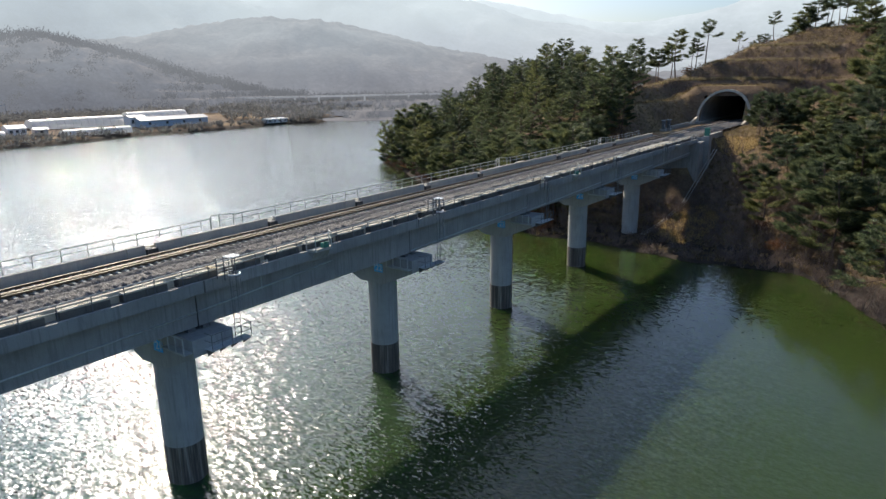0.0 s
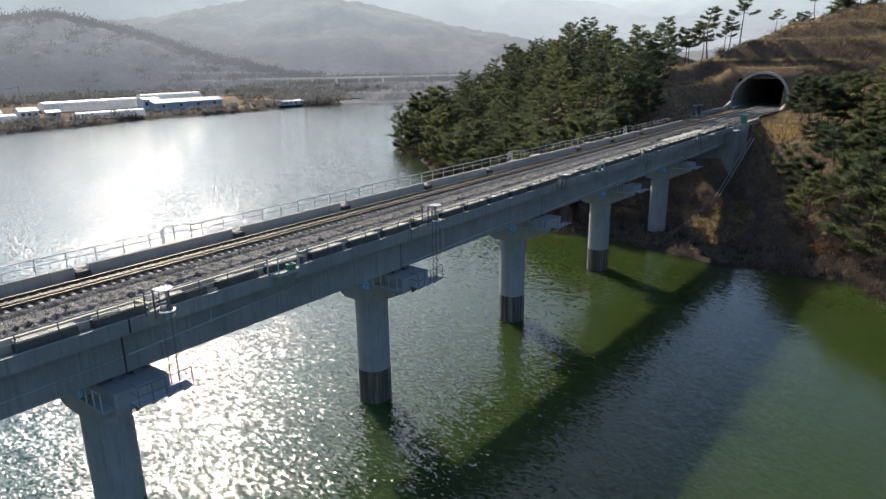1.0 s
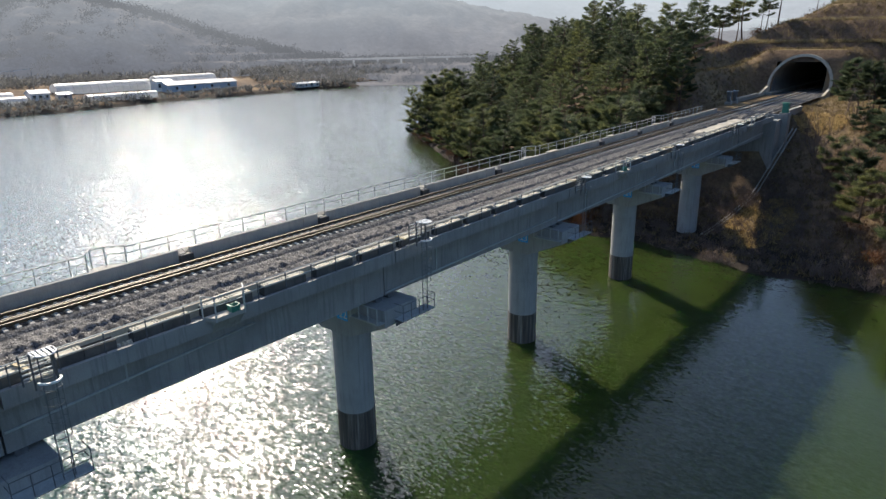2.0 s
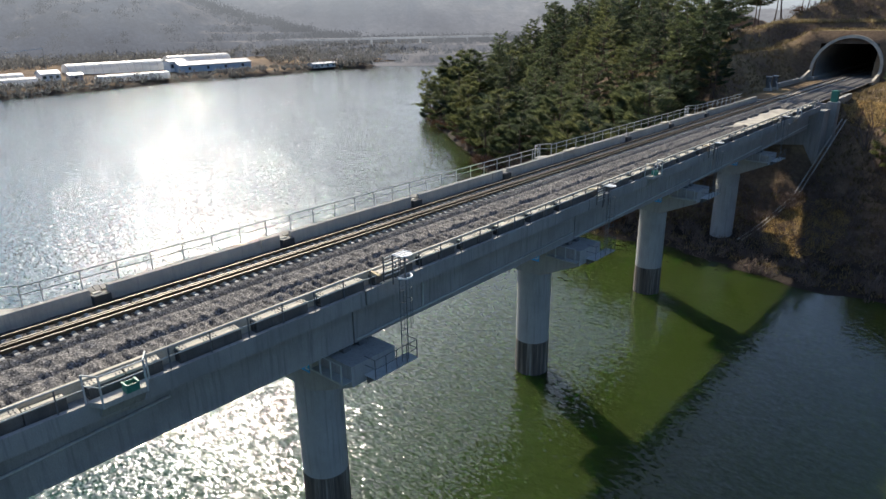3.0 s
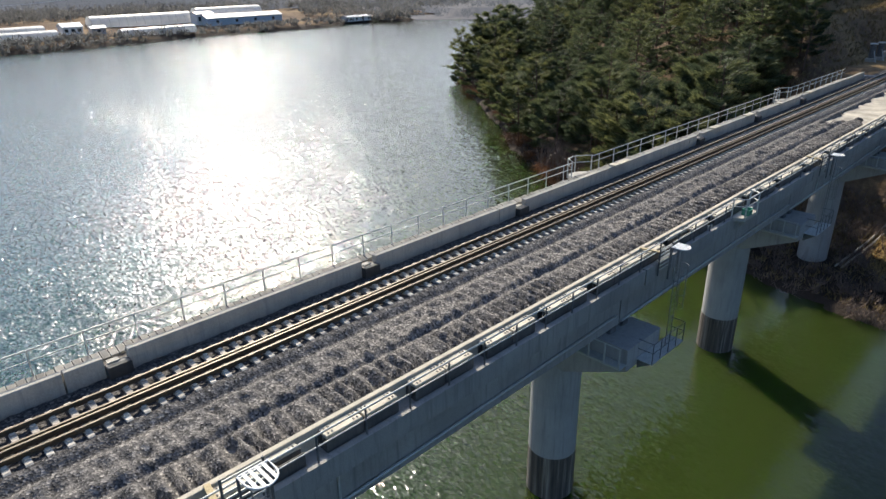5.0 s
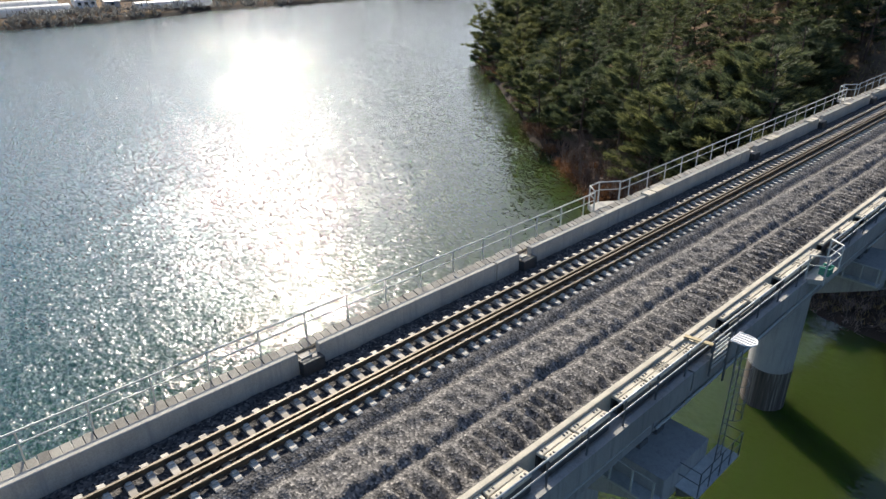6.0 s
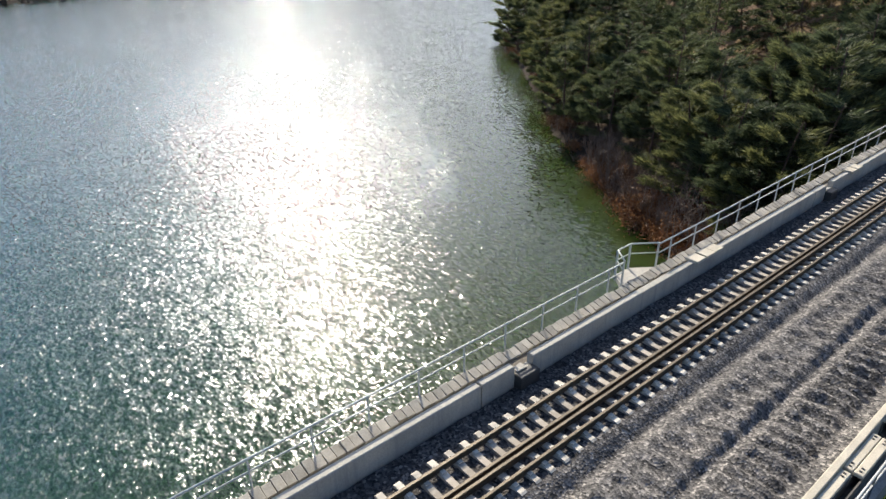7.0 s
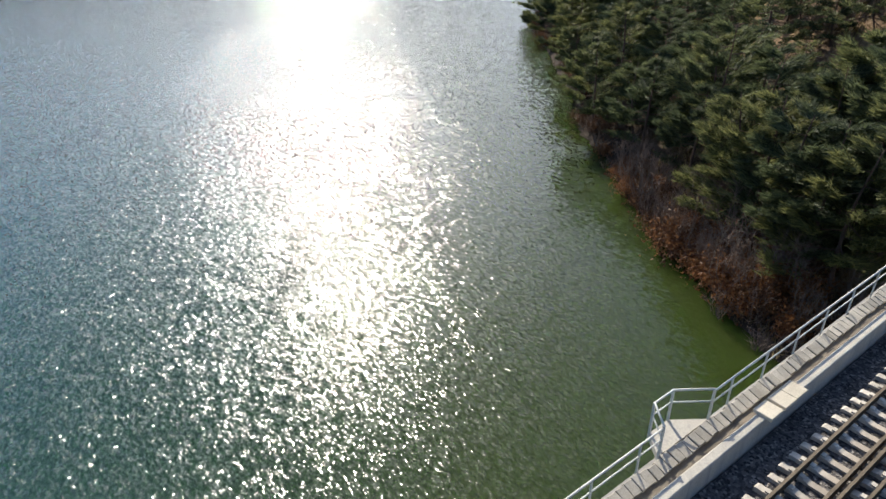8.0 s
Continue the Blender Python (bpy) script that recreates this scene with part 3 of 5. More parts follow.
def build_pier(y, foot):
    pier = thing("bridge_pier", (-40.3, y, foot), "round grey concrete pier with hammerhead cap and stained foot", "bridge pier", "piers of the railway bridge")
    r, n = 1.36, 40
    ring = [(r * math.cos(2 * math.pi * k / n), r * math.sin(2 * math.pi * k / n)) for k in range(n)]
    col = part("column", Mesh().prism(ring, 2.95 - foot if foot < 0 else -0.5, 9.6 - foot, "z"), CONCRETE_PIER, pier, smooth=False)
    if foot < 0:
        ring2 = [(a * 1.012, b * 1.012) for a, b in ring]
        part("casing", Mesh().prism(ring2, 0, 2.95 - foot, "z"), CASING, pier, "dark water-stained casing")
    cap = [(-4.9, 12.05), (-4.9, 10.9), (-1.45, 9.3), (1.45, 9.3), (4.9, 10.9), (4.9, 12.05)]
    part("pier_cap", Mesh().prism([(a, b - foot) for a, b in cap], -1.5, 1.5), CONCRETE_PIER, pier)
    return pier


for y in PIERS:
    build_pier(y, -3.5 if y < 110 else 0.3)

# ---- track ----
TRACK_X = -42.64
track = thing("railway_track", (TRACK_X, 0, 15.2), "single railway track with rusty rails on concrete sleepers", "railway track")
RAIL_SHAPE = [(-0.07, 0), (0.07, 0), (0.07, 0.015), (0.012, 0.03), (0.012, 0.125), (0.036, 0.135), (0.036, 0.172), (-0.036, 0.172), (-0.036, 0.135), (-0.012, 0.125), (-0.012, 0.03), (-0.07, 0.015)]
for x in (-0.7525, 0.7525):
    part("rail", Mesh().prism([(x + a, 0.555 + b) for a, b in RAIL_SHAPE], FIRST, 230), RUST, track, "rusty running rail")
    part("rail_head", Mesh().box(x - 0.039, x + 0.039, FIRST, 230, 0.695, 0.731), RAIL_HEAD, track, "worn pale rail head")
for x in (0.1, 0.3):
    part("guard_rail", Mesh().prism([(x + a, 0.555 + b) for a, b in RAIL_SHAPE], FIRST, 140), RUST, track, "rusty inner guard rail")
    part("rail_head", Mesh().box(x - 0.039, x + 0.039, FIRST, 140, 0.695, 0.731), RAIL_HEAD, track, "worn pale rail head")


def sleeper_mesh():
    m = Mesh()
    m.prism([(-1.2, 0.0), (-1.2, 0.17), (-1.14, 0.2), (-0.5, 0.2), (-0.4, 0.17), (0.4, 0.17), (0.5, 0.2), (1.14, 0.2), (1.2, 0.17), (1.2, 0.0)], -0.1, 0.1)
    for x in (-0.88, -0.62, 0.62, 0.88):
        m.box(x - 0.06, x + 0.06, -0.07, 0.07, 0.2, 0.252)
    return m.data("sleeper", SLEEPER)


def sleeper_material():
    """Pale concrete, browned between the rails to paint in the rails' shade."""
    m, t, p = nodes("rail_shade_sleeper_concrete")
    co = t.nodes.new("ShaderNodeTexCoord")
    n1, n2 = tex(t, "Noise", 5.0, 5), tex(t, "Noise", 30.0, 4, 0.7)
    pale = ramp(t, n1.outputs[0], [(0.3, (0.42, 0.39, 0.34)), (0.7, (0.62, 0.58, 0.5))])
    sep = t.nodes.new("ShaderNodeSeparateXYZ")
    t.links.new(co.outputs["Object"], sep.inputs[0])
    ab, wob = t.nodes.new("ShaderNodeMath"), t.nodes.new("ShaderNodeMath")
    ab.operation, wob.operation, wob.inputs[1].default_value = "ABSOLUTE", "MULTIPLY_ADD", 0.35
    t.links.new(sep.outputs[0], ab.inputs[0])
    t.links.new(n1.outputs[0], wob.inputs[0])
    t.links.new(ab.outputs[0], wob.inputs[2])
    shade_stain = ramp(t, wob.outputs[0], [(0.42, (1, 1, 1)), (0.72, (0, 0, 0))])
    col = mix(t, shade_stain.outputs[0], pale.outputs[0], (0.38, 0.335, 0.275))
    o = t.nodes.new("ShaderNodeObjectInfo")
    v = ramp(t, o.outputs["Random"], [(0.0, (0.75,) * 3), (1.0, (1.15,) * 3)])
    t.links.new(mix(t, 1.0, col, v.outputs[0], "MULTIPLY"), p.inputs["Base Color"])
    p.inputs["Roughness"].default_value = 0.85
    bump(t, p, n2.outputs[0], 0.25, 0.01)
    return m


SLEEPER = sleeper_material()
SLEEPER_MESH = sleeper_mesh()
STEP = 0.56
y = 14.0 - 56 * STEP
while y < 140:
    part("sleeper", SLEEPER_MESH, SLEEPER, track, at=(random.uniform(-0.02, 0.02), y, 0.345))
    y += STEP


far_row = Mesh()
while y < 186:
    far_row.box(-1.2, 1.2, y - 0.1, y + 0.1, 0.36, 0.55)
    y += STEP
tagged(part("sleeper_row", far_row, SLEEPER, track), kind="stuff")


def build_ballast():
    xs, ys = np.arange(-44.62, -36.7, 0.11), np.arange(FIRST, 200.0, 0.12)
    gx, gy = np.meshgrid(xs, ys)
    t = gx - TRACK_X
    z = 15.62 + 0.035 * hills(gx, gy, 0.9, 3.0) + 0.025 * hills(gx, gy, 0.33, 5.0)
    bed = np.exp(-(t / 1.35) ** 8)
    z = z + bed * 0.06
    crib = 0.5 + 0.5 * np.cos(2 * math.pi * (gy - 14.0) / STEP)
    z -= bed * (0.03 + 0.05 * (1 - crib))
    z -= 0.05 * np.clip((-43.7 - gx) / 0.3, 0, 1)
    # furrows and sleeper beds left by the second track
    u = gx + 38.75
    old = np.exp(-(u / 1.35) ** 8)
    wander = 0.02 * np.sin(gy * 0.7) + 0.035 * hills(gx * 0, gy, 2.2, 31.0)
    z += 0.05 * np.exp(-((gx + 40.45 + wander) / 0.25) ** 2) + 0.05 * np.exp(-((gx + 39.3 + wander) / 0.18) ** 2) + 0.07 * np.exp(-((gx + 41.45) / 0.25) ** 2)
    z -= 0.17 * np.exp(-((gx + 40.88 + wander) / 0.22) ** 2) + 0.16 * np.exp(-((gx + 38.95 + wander) / 0.2) ** 2) + 0.1 * np.exp(-((gx + 37.3) / 0.2) ** 2)
    teeth = np.cos(2 * math.pi * (gy + 0.1 * np.sin(gy * 2.3) + 0.12 * hills(gx, gy, 1.1, 9.0)) / 0.58)
    z += 0.2 * np.abs(teeth) ** 0.7 * np.sign(teeth) * np.clip((gx + 38.8) / 0.25, 0, 1) * np.clip((-37.2 - gx) / 0.3, 0, 1) * (0.7 + 0.5 * hills(gx, gy, 3.0, 12.0))
    z += 0.06 * teeth * np.clip((gx + 40.4) / 0.2, 0, 1) * np.clip((-39.15 - gx) / 0.2, 0, 1) + 0.09 * hills(gx, gy, 0.7, 7.0) * np.clip((gx + 40.6) / 0.2, 0, 1) * np.clip((-39.1 - gx) / 0.2, 0, 1)
    # bare slab patch before the abutment
    patch = np.clip((gy - 109.5 + 1.6 * np.sin(gx * 2) + 1.2 * hills(gx, gy, 1.3, 21.0)) / 1.8, 0, 1) * np.clip((132.5 - gy + hills(gx, gy, 1.1, 23.0)) / 1.2, 0, 1) * np.clip((gx + 40.7 + 0.35 * hills(gx, gy, 1.7, 22.0)) / 0.5, 0, 1)
    patch = np.clip(patch - 0.5 * np.clip(hills(gx, gy, 1.6, 25.0) - 0.3, 0, 1), 0, 1)
    z = z * (1 - patch) + patch * 15.12
    w = len(xs)
    verts = np.stack([gx.ravel(), gy.ravel(), z.ravel()], 1).tolist()
    faces = [(j * w + i, j * w + i + 1, (j + 1) * w + i + 1, (j + 1) * w + i) for j in range(len(ys) - 1) for i in range(w - 1)]
    return single("ballast", raw_mesh("ballast", verts, faces, BALLAST, True), BALLAST, "grey crushed stone ballast with furrows of a removed track", "ballast", "stuff")


build_ballast()
single("bare_slab", Mesh().box(-41.3, -36.8, 106.5, 134.0, 15.225, 15.32), CONCRETE_DUSTY, "pale dusty concrete slab left bare of ballast", "slab", "structure")
# ---- what stands on the deck ----
POST = 1.78


def rail_run(parent, x, y0, y1, posts=True, post_steel=STEEL):
    """Posts and two rails along the bridge."""
    top = 17.02 if x < -40 else 16.52
    n = max(1, round((y1 - y0) / POST))
    for k in range(n):
        y = y0 + (k + 0.5) * (y1 - y0) / n
        part("post", Mesh().box(x - 0.022, x + 0.022, y - 0.024, y + 0.024, top - (1.1 if x < -40 else 0.96), top), STEEL if x < -40 else DARK_STEEL, parent)
    part("top_rail", Mesh().tube([(x, y0, top), (x, y1, top)], 0.032, 8), STEEL, parent, "", True)
    part("middle_rail", Mesh().tube([(x, y0, top - 0.4), (x, y1, top - 0.4)], 0.024, 8), STEEL, parent, "", True)


LEFT_X, RIGHT_X = -45.78, -35.83
LOOKOUTS = [35.2, 79.75, 114.0]
REFUGES = [36.3, 80.8, 123.0]


def railing(x, y0, y1):
    r = thing("railing", (0, 0, 0), "galvanised steel railing with two bars along the bridge edge", "railing", "railings along the bridge")
    rail_run(r, x, y0, y1)
    return r


def runs(start, end, stops, half):
    a = start
    for s in stops:
        yield a, s - half
        a = s + half
    yield a, end


for a, c in runs(2.0, 132.5, LOOKOUTS, 1.1):
    for k in range(max(1, round((c - a) / 22))):
        n = max(1, round((c - a) / 22))
        railing(LEFT_X, a + (c - a) * k / n, a + (c - a) * (k + 1) / n)
for a, c in runs(2.0, 136.0, REFUGES, 1.15):
    n = max(1, round((c - a) / 22))
    for k in range(n):
        railing(RIGHT_X, a + (c - a) * k / n, a + (c - a) * (k + 1) / n)


for x in (LEFT_X, RIGHT_X):
    railing(x, -17.0, 2.0)


def build_lookout(y, x, s, half, label):
    """A small balcony at the deck's edge; s: the side it sticks out to."""
    b = thing("bridge_balcony", (x, y, 15.8 if s < 0 else 15.4), label, "balcony", "balconies of the bridge")
    o = -0.66 if s < 0 else 0.6
    near, far = (half - 0.35, half - 0.35) if s > 0 else (half - 0.5, half - 0.9)
    floor = [(0, half), (0, -half), (o, -near), (o, far)]
    part("floor_slab", Mesh().prism(floor, 0.0, 0.214, "z"), CONCRETE_WALL, b, "concrete floor")
    part("bracket", Mesh().prism([(0, 0.0), (0, -0.75), (o * 0.8, 0.0)], -near, far), CONCRETE, b)
    pts = [(0, -half, 0), (o, -near, 0), (o, far, 0), (0, half, 0)]
    for p in pts:
        part("post", Mesh().box(p[0] - 0.03, p[0] + 0.03, p[1] - 0.03, p[1] + 0.03, 0.0, 1.3), STEEL, b)
    for z, r in ((1.29, 0.032), (0.86, 0.024)):
        part("rail", Mesh().tube([(p[0], p[1], z) for p in pts], r, 8), STEEL, b, "", True)
    return b


for y in LOOKOUTS:
    build_lookout(y, LEFT_X, -1, 1.1, "small concrete balcony with bent steel railing over the lake")
for y in REFUGES:
    build_lookout(y, RIGHT_X, 1, 1.15, "small concrete refuge with steel railing on the bridge edge")
for dy in (-0.4, 43.7):
    bin_ = thing("green_crate", (-35.42, 37.0 + dy, 15.615), "small green plastic crate standing in the refuge", "crate", "green crates")
    m = Mesh().box(-0.2, 0.2, -0.24, 0.24, 0, 0.04)
    for a in (-0.2, 0.17):
        m.box(a, a + 0.03, -0.24, 0.24, 0.04, 0.32)
    for a in (-0.24, 0.21):
        m.box(-0.17, 0.17, a, a + 0.03, 0.04, 0.32)
    part("crate_body", m, GREEN, bin_)
    for a in (-0.26, 0.2):
        part("rim", Mesh().box(-0.22, 0.22, a, a + 0.06, 0.29, 0.35), GREEN, bin_)

# cable trough with long lids on the open side
trough = thing("cable_trough", (0, 0, 15.455), "double concrete cable trough with pale lids beside the ballast wall", "cable trough")
HANDLE = Mesh().box(-0.035, 0.035, -0.022, 0.022, 0.098, 0.125).data("lifting_slot", DARK_BOX)


def trough_meshes(n):
    """Body and lid of one unit, n long."""
    h = n / 2
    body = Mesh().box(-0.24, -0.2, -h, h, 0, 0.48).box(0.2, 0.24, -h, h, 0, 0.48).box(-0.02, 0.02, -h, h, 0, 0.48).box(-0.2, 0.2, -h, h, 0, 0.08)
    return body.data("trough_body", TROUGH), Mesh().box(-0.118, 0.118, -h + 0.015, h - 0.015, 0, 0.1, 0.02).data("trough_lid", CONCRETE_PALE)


random.seed(4)
SHORT, LONG = (1.36, *trough_meshes(1.36)), (1.9, *trough_meshes(1.9))
# runs of two units between open gaps: closer together over the first spans
CELLS = [(17.5 + 3.5 * k, SHORT) for k in range(-9, 15)] + [(73.1 + 4.6 * k, LONG) for k in range(-1, 13)]
for start, (n, body, cover) in CELLS:
    for j in range(2):
        y = start + 0.38 + n / 2 + j * (n + 0.04)
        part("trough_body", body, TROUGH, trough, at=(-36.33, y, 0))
        for x in (-0.122, 0.124):
            if random.random() < 0.04:
                continue
            lid = part("trough_lid", cover, CONCRETE_PALE, trough, at=(-36.33 + x + random.uniform(-0.004, 0.004), y + random.uniform(-0.03, 0.03), 0.484))
            lid.rotation_euler = (0, 0, random.uniform(-0.012, 0.012))
            for q in (0.15 - n / 2, 0.29 - n / 2, n / 2 - 0.29, n / 2 - 0.15):
                part("lifting_slot", HANDLE, DARK_BOX, lid, at=(0, q, 0))

# short cover slabs on the lake side
walkway = thing("cover_slab_walkway", (0, 0, 15.83), "row of short weathered concrete cover slabs behind the track wall", "walkway")
SLABS = [Mesh().box(-0.2 - e, 0.17, -0.137, 0.137, 0, 0.13, 0.012).data("cover_slab", CONCRETE_OLD) for e in (0.0, 0.02, 0.05)]
rest = Mesh()
y = 4.0 - 70 * 0.291
while y < 132:
    x, z = -45.53 + random.uniform(-0.02, 0.02), 0.06 + random.uniform(-0.015, 0.03)
    if 34 < y < 121:
        s = part("cover_slab", random.choice(SLABS), CONCRETE_OLD, walkway, at=(x, y, z))
        s.rotation_euler = (random.uniform(-0.05, 0.05), random.uniform(0.22, 0.36), random.uniform(-0.06, 0.06))
    else:
        rest.box(x - 0.2, x + 0.17, y - 0.137, y + 0.137, z - 0.06, z + 0.12, 0.012)
    y += 0.291
tagged(part("cover_slab_row", rest, CONCRETE_OLD, walkway), kind="stuff")
part("dirt_strip", Mesh().box(-45.36, -44.945, -16.5, 132.0, 0.0, 0.05), DIRT, walkway, "strip of dirt between slabs and wall")
# loose slabs laid on the wall
for y in (82.0, 82.7, 83.3, 96.5, 97.2, 103.0, 103.7, 110.4, 118.0, 118.8):
    single("loose_slab", Mesh().box(-0.27, 0.27, -0.3, 0.3, 0, 0.1, 0.015), CONCRETE_PALE, "pale concrete slab left lying on top of the wall", "slab", group="loose slabs", at=(-44.77, y, WALL_TOP + 0.002))
# debris in a gap of the trough
for x, y, z in ((-36.2, 31.5, 15.455), (-36.2, 77.7, 15.455)):
    m = Mesh()
    for k in range(9):
        a, r = random.uniform(0, 6.28), random.uniform(0.05, 0.28)
        s = random.uniform(0.06, 0.13)
        m.tube([(r * math.cos(a) * 0.5, r * math.sin(a), 0), (r * math.cos(a) * 0.5 + 0.02, r * math.sin(a), s * 1.6)], s, 6, s * 0.5)
    single("rubble_heap", m, CONCRETE_PALE, "small heap of pale rubble and rags on the walkway", "rubble", at=(x, y, z))


def text_mesh(body, size):
    c = bpy.data.curves.new("number", "FONT")
    c.body, c.size, c.align_x, c.align_y = body, size, "CENTER", "CENTER"
    o = bpy.data.objects.new("number", c)
    scene.collection.objects.link(o)
    bpy.context.view_layer.update()
    me = bpy.data.meshes.new_from_object(o.evaluated_get(bpy.context.evaluated_depsgraph_get()))
    bpy.data.objects.remove(o)
    me.materials.clear()
    me.materials.append(WHITE)
    return me


def pier_sign(y, words):
    sign = thing("pier_sign", (-39.42, y - 1.5, 10.82), "blue enamel plate with white pier number " + words, "sign", "pier number signs")
    part("plate", Mesh().box(-0.52, 0.52, -0.03, -0.003, -0.4, 0.4), BLUE, sign)
    for name, body, size, at in (("letter", words[0], 0.4, (-0.4, -0.034, 0.12)), ("number", words[1:], 0.78, (0.1, -0.034, 0))):
        t = part(name, text_mesh(body, size), WHITE, sign, "white " + name, at=at)
        t.rotation_euler = (radians(90), 0, 0)


for y, words in zip(PIERS[1:], ("P21", "P22", "P23", "P24", "P25")):
    pier_sign(y, words)


def access_platform(y):
    """The inspection gangway round the end of a pier cap."""
    g = thing("inspection_gangway", (-35.4, y, 11.3), "dark steel inspection gangway with railing at the pier cap", "gangway", "inspection gangways")
    part("grating", Mesh().box(0.02, 0.85, -0.7, 2.4, -0.035, 0.0), STEEL, g)
    part("side_grating", Mesh().box(-2.6, 0.02, -2.15, -1.52, -0.035, 0.0), STEEL, g)
    for q in (-0.5, 0.4, 1.3, 2.25):
        part("bracket", Mesh().prism([(0.02, -0.07), (0.02, -0.6), (0.8, -0.07)], q - 0.04, q + 0.04), DARK_STEEL, g)
    for q in (-0.65, 0.1, 0.85, 1.6, 2.35):
        part("post", Mesh().tube([(0.82, q, 0), (0.82, q, 1.05)], 0.025, 6), DARK_STEEL, g)
    for z in (1.05, 0.55):
        part("rail", Mesh().tube([(0.05, -0.65, z), (0.82, -0.65, z), (0.82, 2.35, z), (0.05, 2.35, z)], 0.02, 6), DARK_STEEL, g)
    for q in (-2.5, -1.7, -0.85, -0.05):
        part("side_post", Mesh().box(q - 0.03, q + 0.03, -2.15, -2.09, 0, 1.1), STEEL, g, "pale upright post")
    part("side_rail", Mesh().box(-2.55, 0.0, -2.15, -2.11, 1.06, 1.1).box(-2.55, 0.0, -2.15, -2.11, 0.02, 0.07), STEEL, g)


def cage_ladder(y, head):
    """head: the height of the grate over the ladder's foot."""
    lad = thing("cage_ladder", (-34.8 if y < 60 else -35.02, y, 11.3), "galvanised caged ladder in shade-darkened grey from the deck down to the pier cap", "ladder", "caged ladders")
    for q in (-0.23, 0.23):
        part("stringer", Mesh().box(-0.015, 0.015, q - 0.022, q + 0.022, 0, head), CAGE_STEEL, lad)
    for k in range(int((head - 0.3) / 0.31)):
        part("rung", Mesh().tube([(0, -0.23, 0.25 + 0.31 * k), (0, 0.23, 0.25 + 0.31 * k)], 0.014, 6), CAGE_STEEL, lad)

    def arc(z, n=10, r=0.38):
        return [(0.12 + r * math.sin(math.pi * k / n), -r * math.cos(math.pi * k / n), z) for k in range(n + 1)]

    for k in range(4):
        z = 2.1 + 0.72 * k
        part("hoop", Mesh().tube([(0, -0.25, z)] + arc(z) + [(0, 0.25, z)], 0.012, 6), CAGE_STEEL, lad)
    for a in (0.2, 0.5, 0.8):
        x, q = 0.12 + 0.38 * math.sin(math.pi * a), -0.38 * math.cos(math.pi * a)
        part("cage_bar", Mesh().box(x - 0.009, x + 0.009, q - 0.009, q + 0.009, 2.1, 4.26), CAGE_STEEL, lad)
    # broad pale collar at the level of the deck
    if y < 60:
        collar, ring, inner = Mesh(), arc(head - 1.17, 10, 0.44), arc(head - 1.17, 10, 0.36)
        for k in range(10):
            a, b, c, d = ring[k], ring[k + 1], inner[k + 1], inner[k]
            collar.add([(*p[:2], p[2] + h) for h in (-0.04, 0.04) for p in (a, b, c, d)], [(0, 1, 2, 3), (7, 6, 5, 4), (0, 4, 5, 1), (1, 5, 6, 2), (2, 6, 7, 3), (3, 7, 4, 0)])
        part("collar", collar, WHITE, lad, "broad white collar hoop")
    w = 0.42 if y < 60 else 0.34
    top = Mesh().tube([(-0.25, -w, head)] + arc(head, 10, w) + [(-0.25, w, head), (-0.25, -w, head)], 0.03, 6)
    for q in (-0.64, -0.22, 0.22, 0.64):
        top.box(-0.25, 0.1 + w * math.sqrt(1 - q * q), q * w - 0.045, q * w + 0.045, head - 0.015, head + 0.015)
    part("top_grate", top, WHITE, lad, "white slatted grate over the ladder head")
    for q in (-0.42, 0.42):
        part("grate_post", Mesh().box(-0.27, -0.21, q - 0.03, q + 0.03, head - 1.6, head), DARK_STEEL, lad, "dark post under the grate")
    g0 = head - 1.45
    gate = part("landing_gate", Mesh().box(-0.62, -0.57, -0.75, -0.69, g0, head - 0.1), DARK_STEEL, lad, "small gate with level bars")
    part("gate_post", Mesh().box(-0.62, -0.57, 0.42, 0.48, g0, head - 0.1), DARK_STEEL, gate)
    for k in range(6):
        part("gate_bar", Mesh().box(-0.61, -0.58, -0.69, 0.42, g0 + 0.25 + 0.19 * k, g0 + 0.31 + 0.19 * k), STEEL, gate)


for y in PIERS[1:]:
    access_platform(y)
    cage_ladder(y + (1.5 if y < 30 else 1.7 if y < 60 else 1.65), 5.72 if y < 30 else 6.0 if y < 60 else 5.15)
    plank = single("plank", Mesh().box(-0.52, 0.52, -0.09, 0.09, 0, 0.05, 0.008), TIMBER, "yellowish timber plank laid across the cable trough", "plank", group="planks", at=(-36.15, y + 1.0, 16.125))
    plank.rotation_euler = (0, 0, 0.2 * math.sin(y))
    single("landing_slab", Mesh().box(-0.1, 0.1, -0.45, 0.45, 0, 0.07, 0.01), CONCRETE_PALE, "pale landing slab on the deck edge before the ladder", "slab", group="landing slabs", at=(-35.81, y + 1.6, 15.564))
# ---- abutment and tunnel ----
ab = thing("abutment", (-40.4, 137.5, 2.0), "grey concrete bridge abutment with wing wall", "abutment")
part("breast_wall", Mesh().box(-5.6, 5.4, -2.2, 2.0, 0, 12.9), CONCRETE, ab)
part("wing_wall", Mesh().prism([(2.0, 13.9), (2.0, 3.0), (6.0, 6.5), (15.0, 11.5), (15.0, 13.9)], 4.8, 5.35, "x"), CONCRETE, ab)
part("pillar", Mesh().box(4.9, 6.3, 1.0, 2.6, 2.0, 13.9, 0.04), CONCRETE, ab, "square pillar beside the wing wall")
part("back_wall", Mesh().box(-5.6, 4.8, 1.2, 2.0, 12.9, 13.6), CONCRETE, ab)
cab = thing("signal_cabinet", (-34.8, 139.3, 15.9), "green metal signal cabinet on a concrete pillar", "cabinet")
